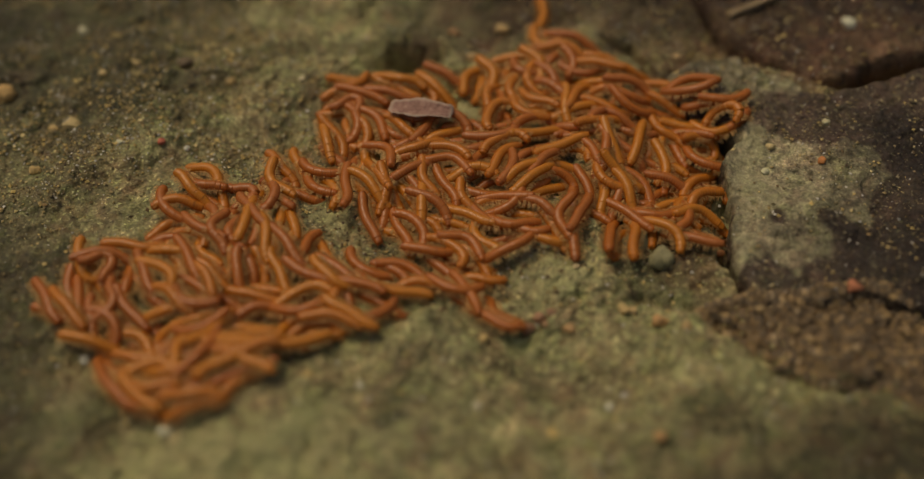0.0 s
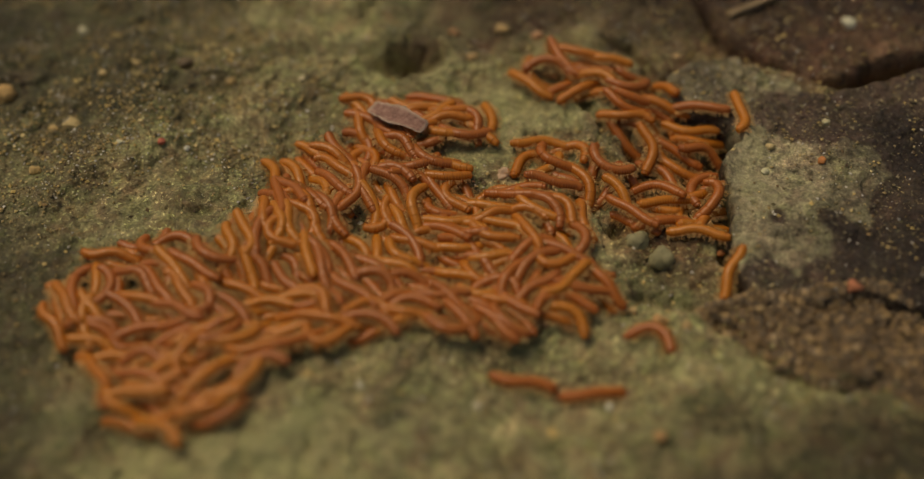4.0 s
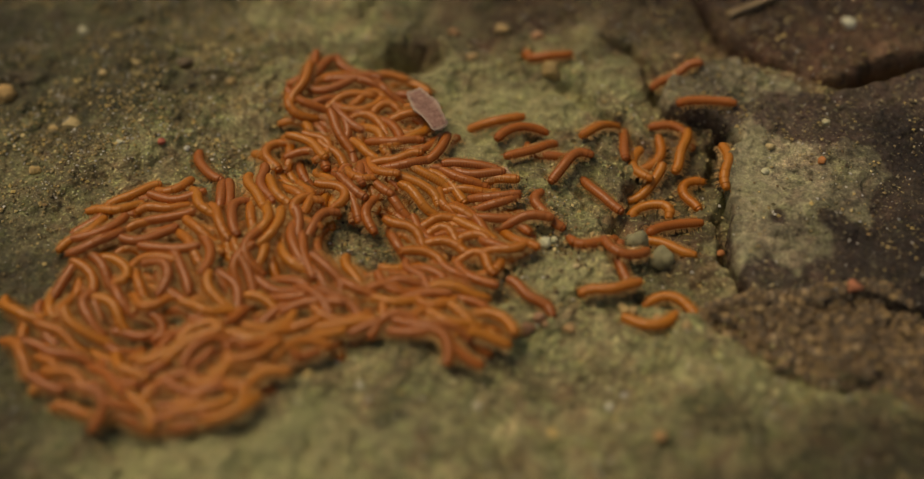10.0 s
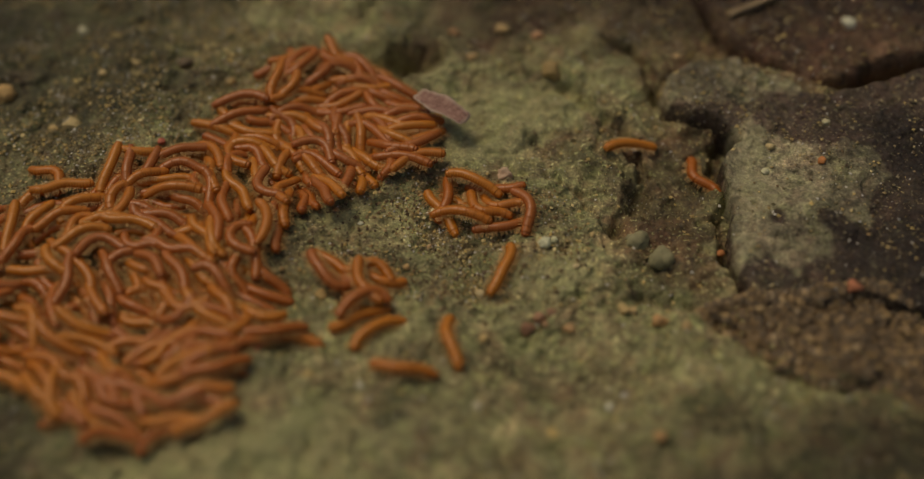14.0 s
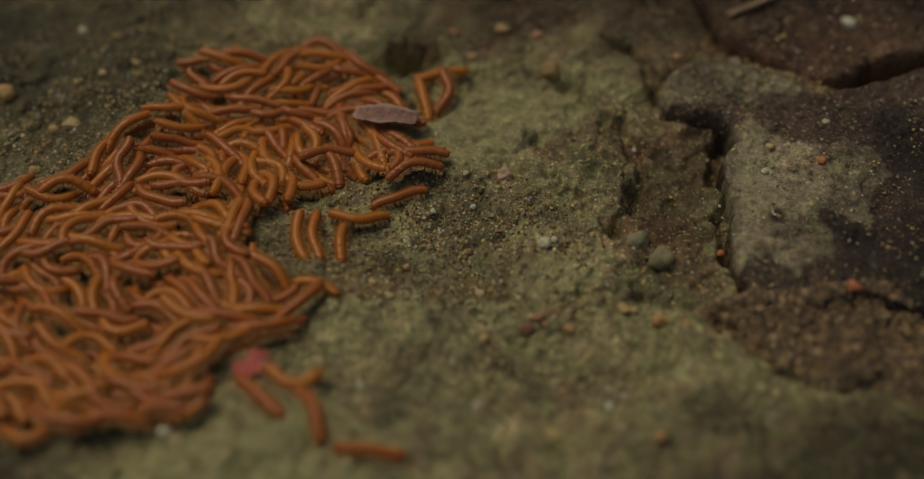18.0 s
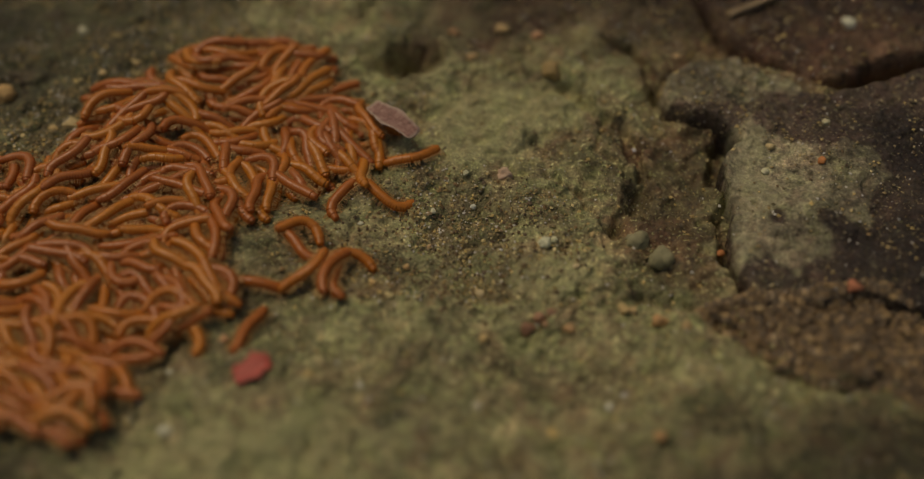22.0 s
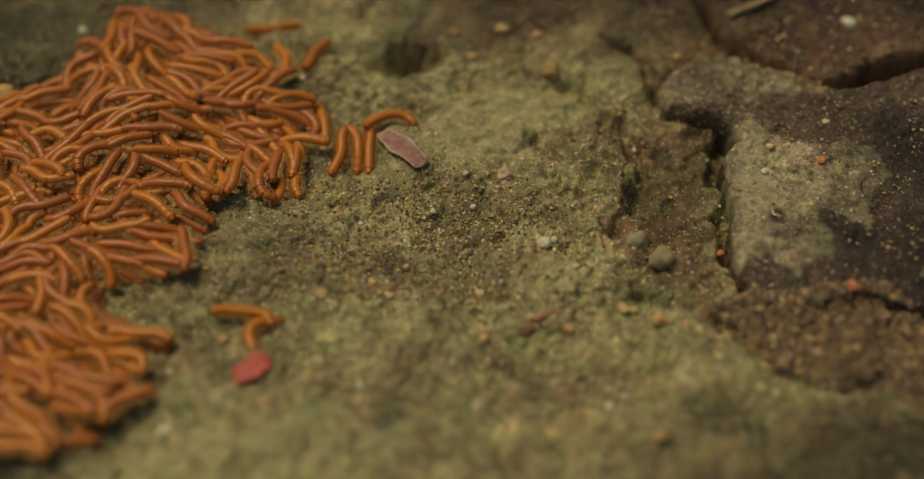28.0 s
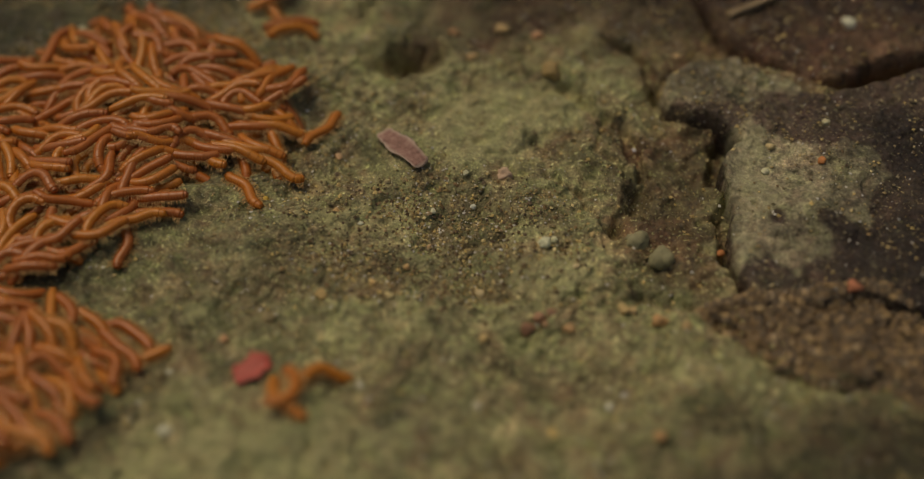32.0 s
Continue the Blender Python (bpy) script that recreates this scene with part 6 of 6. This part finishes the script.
    herd(25,
         crowds=[[(-248.3, 54.0), (-194.0, 54.0), (-189.8, 66.9), (-176.1, 57.7), (-178.4, 86.0), (-158.7, 99.8), (-147.1, 116.0), (-162.5, 124.3), (-148.7, 147.8), (-110.2, 139.2), (-97.6, 126.4), (-93.4, 111.9), (-68.5, 116.0), (-50.7, 95.8), (-60.5, 76.4), (-46.7, 68.8), (-51.1, 50.4), (-70.3, 25.6), (-87.7, 18.8), (-115.1, 13.7), (-103.7, 2.1), (-101.9, -14.0), (-119.2, -14.0), (-112.3, -29.5), (-128.0, -38.6), (-122.7, -59.1), (-128.3, -84.2), (-142.4, -94.9), (-163.6, -101.4), (-209.4, -101.4)]],
         strays=[(-85.0, 130.9, 2), (-35.2, 88.8, 14), (-42.3, 77.3, -61), (-18.3, 62.2, 23), (-12.3, 54.0, -84), (-50.4, 41.4, 44), (-31.0, 44.0, 23), (-61.7, 35.2, 53), (-98.8, -44.6, 15), (-85.7, -51.2, 58), (-107.2, -39.4, -15), (-41.7, 48.5, 29), (-116.4, -59.8, 21)])
    herd(26,
         crowds=[[(-248.3, 54.0), (-194.0, 54.0), (-189.8, 66.9), (-176.1, 57.7), (-178.4, 86.0), (-158.7, 99.8), (-147.1, 116.0), (-162.5, 124.3), (-148.7, 147.8), (-110.2, 139.2), (-97.6, 126.4), (-93.4, 111.9), (-68.5, 116.0), (-50.7, 95.8), (-60.5, 76.4), (-46.7, 68.8), (-51.1, 50.4), (-70.3, 25.6), (-87.7, 18.8), (-115.1, 13.7), (-103.7, 2.1), (-101.9, -14.0), (-119.2, -14.0), (-112.3, -29.5), (-128.0, -38.6), (-122.7, -59.1), (-128.3, -84.2), (-142.4, -94.9), (-163.6, -101.4), (-209.4, -101.4)]],
         strays=[(-85.0, 130.9, 2), (-42.3, 77.3, -61), (-12.3, 54.0, -84), (-31.0, 44.0, 23), (-98.8, -44.6, 15), (-107.2, -39.4, -15), (-116.4, -59.8, 21)])
    herd(27,
         crowds=[[(-246.4, 68.8), (-208.0, 84.1), (-197.5, 86.0), (-178.4, 118.1), (-169.0, 139.2), (-154.2, 145.7), (-135.2, 132.8), (-99.6, 118.1), (-95.5, 103.8), (-72.7, 95.8), (-60.3, 72.6), (-56.6, 54.0), (-72.2, 50.4), (-73.7, 36.1), (-67.8, 25.6), (-87.8, 20.5), (-110.6, 18.8), (-108.7, 2.1), (-111.4, -17.1), (-122.4, -26.5), (-137.4, -23.4), (-158.3, -29.5), (-223.8, -23.4)],
                 [(-222.7, -28.0), (-156.1, -28.0), (-139.5, -41.6), (-117.2, -47.5), (-120.7, -64.8), (-119.6, -81.5), (-143.1, -104.0), (-203.8, -105.3)]],
         strays=[(-83.7, 105.8, -67), (-54.9, 51.2, 84), (-41.3, 54.9, 88), (-88.0, -40.1, 0), (-71.9, 57.6, -7)])
    herd(28,
         crowds=[[(-246.4, 68.8), (-208.0, 84.1), (-197.5, 86.0), (-178.4, 118.1), (-169.0, 139.2), (-154.2, 145.7), (-135.2, 132.8), (-99.6, 118.1), (-95.5, 103.8), (-72.7, 95.8), (-60.3, 72.6), (-56.6, 54.0), (-72.2, 50.4), (-73.7, 36.1), (-67.8, 25.6), (-87.8, 20.5), (-110.6, 18.8), (-108.7, 2.1), (-111.4, -17.1), (-122.4, -26.5), (-137.4, -23.4), (-158.3, -29.5), (-223.8, -23.4)],
                 [(-222.7, -28.0), (-156.1, -28.0), (-139.5, -41.6), (-117.2, -47.5), (-120.7, -64.8), (-119.6, -81.5), (-143.1, -104.0), (-203.8, -105.3)]],
         strays=[(-91.3, 130.5, 20), (-83.7, 105.8, -67), (-69.2, 108.9, 73), (-54.9, 51.2, 84), (-47.2, 54.0, 93), (-41.3, 54.9, 88), (-33.2, 70.6, 20), (-88.0, -40.1, 0), (-81.1, -49.7, 57), (-71.9, 57.6, -7)])
    herd(29,
         crowds=[[(-251.1, 86.0), (-190.8, 93.8), (-190.7, 116.0), (-187.3, 137.0), (-165.4, 143.5), (-148.4, 145.7), (-132.4, 132.8), (-106.3, 128.5), (-97.9, 99.8), (-68.4, 114.0), (-60.4, 97.8), (-60.5, 76.4), (-67.9, 65.1), (-82.7, 50.4), (-79.0, 37.8), (-88.6, 29.1), (-111.4, 25.6), (-112.6, 13.7), (-135.6, 15.4), (-116.2, 2.1), (-139.3, -10.8), (-134.5, -26.5), (-154.0, -26.5), (-132.3, -41.6), (-134.8, -56.3), (-125.0, -59.1), (-124.5, -78.7), (-145.1, -105.3), (-204.2, -105.3)]],
         strays=[(-81.8, 126.3, -8), (-100.8, 117.2, -71), (-67.8, 57.6, 8), (-52.1, 57.7, -59), (-52.2, 49.5, -80), (-84.6, 22.2, -81), (-77.8, 24.7, -28), (-106.3, 5.4, -18), (-117.3, -12.4, -21), (-81.0, -51.2, 58), (-62.4, 98.7, -65)])
    herd(30,
         crowds=[[(-258.9, 84.1), (-198.7, 91.9), (-203.7, 103.8), (-195.0, 124.3), (-178.7, 137.0), (-153.9, 143.5), (-135.5, 134.9), (-97.4, 124.3), (-95.5, 103.8), (-78.7, 101.8), (-61.5, 91.9), (-60.5, 76.4), (-80.0, 50.4), (-76.4, 37.8), (-99.5, 34.3), (-116.6, 25.6), (-112.4, 12.1), (-137.7, 12.1), (-146.3, 2.1), (-136.4, -14.0), (-153.6, -14.0), (-183.1, -26.5), (-230.9, -26.5)],
                 [(-230.1, -29.5), (-158.3, -29.5), (-153.8, -41.6), (-127.4, -59.1), (-135.9, -64.8), (-121.9, -81.5), (-145.1, -105.3), (-210.3, -107.8)]],
         strays=[(-76.1, 118.0, -136), (-91.5, 107.9, -85), (-80.7, 93.8, -67), (-61.6, 96.8, -70), (-75.3, 105.8, -72), (-67.2, 56.7, -72), (-53.9, 54.8, -14), (-57.8, 65.9, 11), (-105.4, 31.0, -74), (-83.1, 51.3, 57), (-125.2, 1.3, -20), (-121.3, -14.0, 6), (-79.9, -50.4, 49), (-156.4, -31.0, -80), (-148.5, -24.1, -69), (-140.1, -23.3, -69), (-112.5, 122.1, -8)])
    herd(31,
         crowds=[[(-264.5, 99.8), (-192.1, 116.0), (-192.7, 134.9), (-141.2, 134.9), (-108.9, 126.4), (-119.1, 116.0), (-98.3, 103.8), (-84.1, 99.8), (-90.6, 80.2), (-77.3, 84.1), (-57.8, 76.4), (-78.0, 57.7), (-79.2, 39.6), (-99.3, 32.6), (-117.8, 36.1), (-117.9, 15.4), (-138.7, 18.8), (-146.8, 5.4), (-132.1, -9.2), (-148.2, -17.1), (-172.1, -20.3), (-233.1, -23.4)],
                 [(-233.1, -23.4), (-164.2, -23.4), (-156.2, -41.6), (-140.0, -53.4), (-127.4, -59.1), (-128.1, -70.5), (-149.6, -92.2), (-145.5, -102.7), (-210.9, -110.4)]],
         strays=[(-90.6, 122.4, -97), (-69.0, 84.0, 78), (-60.8, 84.0, 70), (-61.1, 56.7, 19), (-65.5, 51.2, -4), (-94.0, 39.6, -48), (-87.9, 44.0, -37), (-106.9, 32.6, -54), (-126.0, -2.0, -18), (-79.9, -50.4, 54), (-61.3, 69.7, -128), (-115.6, 125.3, -17), (-82.9, 95.7, -67)])
    herd(32,
         crowds=[[(-258.4, 91.9), (-213.7, 111.9), (-194.4, 128.5), (-173.7, 141.3), (-154.2, 145.7), (-129.0, 128.5), (-116.7, 120.2), (-95.9, 107.8), (-69.7, 91.9), (-76.5, 72.6), (-67.6, 61.3), (-83.1, 55.8), (-71.1, 36.1), (-100.0, 39.6), (-120.0, 32.6), (-120.0, 12.1), (-141.3, 2.1), (-155.8, -1.1), (-151.2, -14.0), (-167.2, -20.3), (-229.5, -23.4)],
                 [(-229.5, -23.4), (-160.7, -29.5), (-136.2, -47.5), (-113.7, -56.3), (-126.6, -64.8), (-135.1, -84.2), (-147.8, -102.7), (-161.8, -110.4), (-207.0, -112.9)]],
         strays=[(-83.1, 134.8, 16), (-80.9, 125.3, 20), (-93.0, 151.0, 36), (-92.2, 148.9, -75), (-62.3, 65.0, 51), (-80.6, 42.3, -39), (-94.7, 27.3, -57), (-141.9, -3.5, -85), (-54.3, -73.9, 11), (-68.8, -86.1, -55), (-65.8, -81.4, 79), (-133.5, -47.5, -39)])


def body_points(x, y, a, reach=0.40):
    c, s = np.cos(a) * LENGTH * reach, np.sin(a) * LENGTH * reach
    return np.stack([x - c, x, x + c], -1), np.stack([y - s, y, y + s], -1)


def fits(x, y, a, outlines, gaps):
    bx, by = body_points(x, y, a)
    ok = np.zeros(bx.shape, bool)
    for p in outlines:
        ok |= inside(bx, by, p)
    for p in gaps:
        ok &= ~inside(bx, by, p)
    return ok.all(-1)


def grain_angle(x, y):
    """The way in which bodies tend to lie here."""
    return 1.35 * fractal(np.asarray(x), np.asarray(y), 0.038, 2, 101) - 0.30


def clearance(cx, cy, ca, old):
    """How far the nearest body lies; bodies fit more closely side by side than end to end."""
    dx, dy = cx[:, None] - old[None, :, 0], cy[:, None] - old[None, :, 1]
    c, s = np.cos(ca)[:, None], np.sin(ca)[:, None]
    return np.min(np.hypot(0.36 * (dx * c + dy * s), dy * c - dx * s), 1)


def candidates(n, outlines, gaps, rng):
    xs, ys, an = [], [], []
    lo = np.min([np.min(p, 0) for p in outlines], 0)
    hi = np.max([np.max(p, 0) for p in outlines], 0)
    have = 0
    for _ in range(40):
        x, y = rng.uniform(lo[0], hi[0], 4 * n), rng.uniform(lo[1], hi[1], 4 * n)
        a = grain_angle(x, y) + rng.normal(0, 0.30, 4 * n)
        ok = fits(x, y, a, outlines, gaps)
        xs.append(x[ok]), ys.append(y[ok]), an.append(a[ok])
        have += ok.sum()
        if have >= n:
            break
    return np.concatenate(xs)[:n], np.concatenate(ys)[:n], np.concatenate(an)[:n]


def settle(state, t, rng):
    """Moves the swarm from its last second to this one: who still lies well stays, the rest seek free room nearby."""
    crowds, gaps, loose, strays = HERDS[t]
    n = COUNT
    target = {}
    free = set(range(n))
    pos = state[:, :2]

    def take(x, y, a):
        ids = np.fromiter(free, int)
        i = int(ids[np.argmin(np.hypot(pos[ids, 0] - x, pos[ids, 1] - y))])
        free.discard(i)
        target[i] = (x, y, a)

    for x, y, a in strays:
        take(x, y, a)
    placed = [target[i] for i in target]
    for count, outline in loose:
        mine = [i for i in sorted(free) if fits(state[i, 0], state[i, 1], state[i, 2], [outline], gaps)] if t else []
        kept = 0
        for i in mine:
            if kept < count and rng.random() < 0.75:
                target[i] = (*(pos[i] + rng.normal(0, 0.0008, 2)), state[i, 2] + rng.normal(0, 0.08))
                placed.append(target[i])
                free.discard(i)
                kept += 1
        for _ in range(count - kept):
            cx, cy, ca = candidates(30, [outline], gaps, rng)
            if not len(cx):
                break
            old = np.array([(p[0], p[1]) for p in placed] + [(9.0, 9.0)])
            room = clearance(cx, cy, ca, old)
            k = int(np.argmax(room))
            take(cx[k], cy[k], ca[k])
            placed.append((cx[k], cy[k], ca[k]))
    rest = np.array(sorted(free))
    stay = fits(state[rest, 0], state[rest, 1], state[rest, 2], crowds, gaps) & (rng.random(len(rest)) < 0.72) if t else np.zeros(len(rest), bool)
    for i in rest[stay]:  # turns a little towards the way its neighbours lie
        off = (float(grain_angle(*pos[i])) - state[i, 2] + math.pi / 2) % math.pi - math.pi / 2
        target[i] = (*(pos[i] + rng.normal(0, 0.0008, 2)), state[i, 2] + 0.2 * off + rng.normal(0, 0.09))
    # too crowded neighbours move on as well
    go = list(rest[~stay])
    ids = rest[stay]
    if len(ids):
        p = np.array([target[i][:2] for i in ids])
        d = np.hypot(p[:, None, 0] - p[None, :, 0], p[:, None, 1] - p[None, :, 1])
        crowd = (d < 0.0075).sum(1)
        for k in np.argsort(-crowd)[: int(0.12 * len(ids))]:
            if crowd[k] > 4:
                go.append(ids[k])
                del target[ids[k]]
    cx, cy, ca = candidates(1500, crowds, gaps, rng)
    old = np.array([target[i][:2] for i in target] + [(9.0, 9.0)])
    room = clearance(cx, cy, ca, old)
    rng.shuffle(go)
    for i in go:
        far = np.hypot(cx - pos[i, 0], cy - pos[i, 1]) if t else 0
        k = int(np.argmax(np.minimum(room, 0.0065) - 0.022 * far))
        target[i] = (cx[k], cy[k], ca[k])
        room = np.minimum(room, clearance(cx, cy, ca, np.array([[cx[k], cy[k]]])))
    out = state.copy()
    for i, (x, y, a) in target.items():
        moved = math.hypot(x - pos[i, 0], y - pos[i, 1])
        ref = math.atan2(y - pos[i, 1], x - pos[i, 0]) if moved > 0.012 and t else state[i, 2]
        turn = (a - ref + math.pi / 2) % math.pi - math.pi / 2
        out[i, :3] = x, y, ref + turn
    return out


def spine(bend, sway, hook=0.0):
    """Places and turns of the stretches, tail to head, round the body's middle."""
    s = (np.arange(SECTIONS) - (SECTIONS - 1) / 2) / ((SECTIONS - 1) / 2)
    a = bend * s + sway * np.sin(math.pi * s) + hook * np.clip(s - 0.1, 0, 1) ** 1.5
    xs, ys = [0.0], [0.0]
    for k in range(SECTIONS - 1):
        m = (a[k] + a[k + 1]) / 2
        xs.append(xs[-1] + STEP * math.cos(m)), ys.append(ys[-1] + STEP * math.sin(m))
    xs, ys = np.array(xs), np.array(ys)
    return xs - xs.mean(), ys - ys.mean(), a


def arch(much):
    """Heights and pitches of the stretches where a body arches over its neighbours."""
    s = (np.arange(SECTIONS) - (SECTIONS - 1) / 2) / ((SECTIONS - 1) / 2)
    return much * (np.cos(1.9 * s) - 0.45), np.degrees(np.arctan(much * 1.9 * np.sin(1.9 * s) / (LENGTH / 2)))


def stack(state):
    """Which layer of the heap each millipede lies in."""
    pts = []
    for x, y, a, b, w, k in state:
        sx, sy, _ = spine(b, w, k)
        c, s = math.cos(a), math.sin(a)
        pts.append(np.stack([x + c * sx - s * sy, y + s * sx + c * sy], -1))
    pts = np.array(pts)
    layers = np.zeros(len(pts), int)
    mid = pts.mean(1)
    for i in range(1, len(pts)):
        close = np.nonzero(np.hypot(*(mid[:i] - mid[i]).T) < LENGTH)[0]
        if len(close):
            d = np.min(np.hypot(pts[close][:, :, None, 0] - pts[i][None, None, :, 0], pts[close][:, :, None, 1] - pts[i][None, None, :, 1]), (1, 2))
            busy = set(layers[close[d < 0.0027]])
            while layers[i] in busy and layers[i] < 2:
                layers[i] += 1
    return layers, pts


def rest_pose(x, y, a, layer):
    """Lies on the rock, or on those below."""
    y -= 0.0018 * layer  # heaped ones lean towards the open side
    c, s = math.cos(a) * LENGTH * 0.36, math.sin(a) * LENGTH * 0.36
    px = np.array([x - c, x - c / 2, x, x + c / 2, x + c])
    py = np.array([y - s, y - s / 2, y, y + s / 2, y + s])
    h = footing(px, py)
    slope = np.clip((h[3] + h[4] - h[0] - h[1]) / (1.08 * LENGTH), -0.6, 0.6)
    line = h.mean() + slope * LENGTH * 0.36 * np.array([-1, -0.5, 0, 0.5, 1])
    lift = 0.5 * np.max(h - line)
    return x, y, float(h.mean() + lift + 0.0018 + 0.0024 * layer), math.degrees(math.atan(slope)), math.degrees(a)


def wriggles(steps, rng):
    """Bend, sway and hook of each kind, second by second."""
    scale = np.array((0.42, 0.23, 0.72))
    out = np.zeros((steps, KINDS, 3))
    out[0] = rng.normal(0, 1, (KINDS, 3)) * scale
    for j in range(1, steps):
        out[j] = out[j - 1] * 0.94 + rng.normal(0, 1, (KINDS, 3)) * 0.37 * scale
        jump = rng.random(KINDS) < 0.2
        out[j, jump] = rng.normal(0, 1, (int(jump.sum()), 3)) * scale
    return np.clip(out, (-1.25, -1.25, -1.5), (1.25, 1.25, 1.5))


def motions():
    swarm_plan()
    rng = np.random.default_rng(23)
    seconds = sorted(HERDS)
    # each kind wriggles in its own way; alike millipedes share it
    shapes = wriggles(len(seconds), rng)
    models = [millipede(TONES[k % len(TONES)], TONE_PARTS[k % len(TONES)]) for k in range(KINDS)]
    for k, model in enumerate(models):
        parts = sorted(model.children, key=lambda o: o.location.x)
        spines = [(float(t), spine(*shapes[j, k])) for j, t in enumerate(seconds)]
        rise, tip = arch(0.0022 * (k * 7 % 10) / 10)
        for q, part in enumerate(parts):
            walk(part, [(t, pose(sx[q], sy[q], rise[q], 0, tip[q], math.degrees(sa[q]))) for t, (sx, sy, sa) in spines])
    things = models + [copy_thing(models[k % KINDS], Matrix()) for k in range(KINDS, COUNT)]
    state = np.zeros((COUNT, 6))
    rows = [[] for _ in things]
    for j, t in enumerate(seconds):
        before = state
        state = settle(state, t, rng)
        state[:, 3:] = shapes[j, np.arange(COUNT) % KINDS]
        layers, _ = stack(state)
        for i in range(COUNT):
            x, y, a = state[i, :3]
            here = rest_pose(x, y, a, layers[i])
            if t:
                x0, y0, a0 = before[i, :3]
                dist = math.hypot(x - x0, y - y0)
                if dist > 0.004:  # crawls along a curve between two rests
                    lasts = min(0.9, 0.25 + dist / 0.12)
                    start = t - 1 + rng.uniform(0.02, 0.98 - lasts) if lasts < 0.9 else t - 0.95
                    rows[i].append((start, rows[i][-1][1]))
                    for u in (0.25, 0.5, 0.75):
                        h00, h10, h01, h11 = 2 * u ** 3 - 3 * u * u + 1, u ** 3 - 2 * u * u + u, 3 * u * u - 2 * u ** 3, u ** 3 - u * u
                        d00, d10, d01, d11 = 6 * u * u - 6 * u, 3 * u * u - 4 * u + 1, 6 * u - 6 * u * u, 3 * u * u - 2 * u
                        k = 0.8 * dist
                        qx = h00 * x0 + h10 * k * math.cos(a0) + h01 * x + h11 * k * math.cos(a)
                        qy = h00 * y0 + h10 * k * math.sin(a0) + h01 * y + h11 * k * math.sin(a)
                        vx = d00 * x0 + d10 * k * math.cos(a0) + d01 * x + d11 * k * math.cos(a)
                        vy = d00 * y0 + d10 * k * math.sin(a0) + d01 * y + d11 * k * math.sin(a)
                        rows[i].append((start + u * lasts, rest_pose(qx, qy, math.atan2(vy, vx), max(layers[i], 1))))
                    rows[i].append((start + lasts, here))
                    if start + lasts < t - 0.04:
                        rows[i].append((float(t), here))
                else:
                    rows[i].append((float(t), here))
            else:
                rows[i].append((0.0, here))
    for thing, places in zip(things, rows):
        out = []
        for t, (x, y, z, pitch, yaw) in places:
            if out:
                t0, x0, y0, z0, p0, h0 = out[-1]
                yaw = h0 + (yaw - h0 + 180) % 360 - 180
                if frame(t) <= frame(t0):
                    continue
                pieces = int(abs(yaw - h0) // 75)
                for q in range(1, pieces + 1):
                    f = q / (pieces + 1)
                    if frame(t0 + f * (t - t0)) > frame(out[-1][0]):
                        out.append((t0 + f * (t - t0), x0 + f * (x - x0), y0 + f * (y - y0), z0 + f * (z - z0), p0 + f * (pitch - p0), h0 + f * (yaw - h0)))
            out.append((t, x, y, z, pitch, yaw))
        walk(thing, [(t, pose(x, y, z, 0, -p, h)) for t, x, y, z, p, h in out])
    chip = [(0, -0.0183, 0.0647, -14), (1, -0.0143, 0.0647, -11), (2, -0.0209, 0.0636, -7), (3, -0.0249, 0.0611, -38), (6, -0.0341, 0.0599, -27), (7, -0.0211, 0.0687, -85), (8, -0.0271, 0.0744, -81), (9, -0.0264, 0.0687, -78), (10, -0.0157, 0.0649, -67), (11, -0.0059, 0.0705, -67), (12, -0.0104, 0.0667, -47), (13, -0.0086, 0.0674, -41), (14, -0.0091, 0.0656, -44), (16.5, -0.0355, 0.0621, -16), (17, -0.0354, 0.0610, -14), (18, -0.0342, 0.0629, -14), (19, -0.0307, 0.0593, -50), (20, -0.0306, 0.0575, -62), (21, -0.0307, 0.0593, -49), (22, -0.0307, 0.0593, -49), (23, -0.0313, 0.0555, -16), (24, -0.0293, 0.0501, -43), (25, -0.0260, 0.0501, -48), (27.5, -0.0266, 0.0506, -53), (28, -0.0266, 0.0506, -53), (32, -0.0266, 0.0506, -53)]
    walk(bark_chip, [(t, pose(x, y, (0.0105 if t < 26 else 0.0006) + float(footing(x, y)), 4, -3, a)) for t, x, y, a in chip])
    px, py = (-0.0832, -0.0563)
    qx, qy = (-0.0813, -0.0713)
    here, there = pose(px, py, float(footing(px, py)) + 0.0006, 0, 0, 12), pose(qx, qy, float(footing(qx, qy)) + 0.0005, 0, 0, 18)
    walk(petal, [(0, here), (14.5, here), (19, there), (32, there)])


motions()
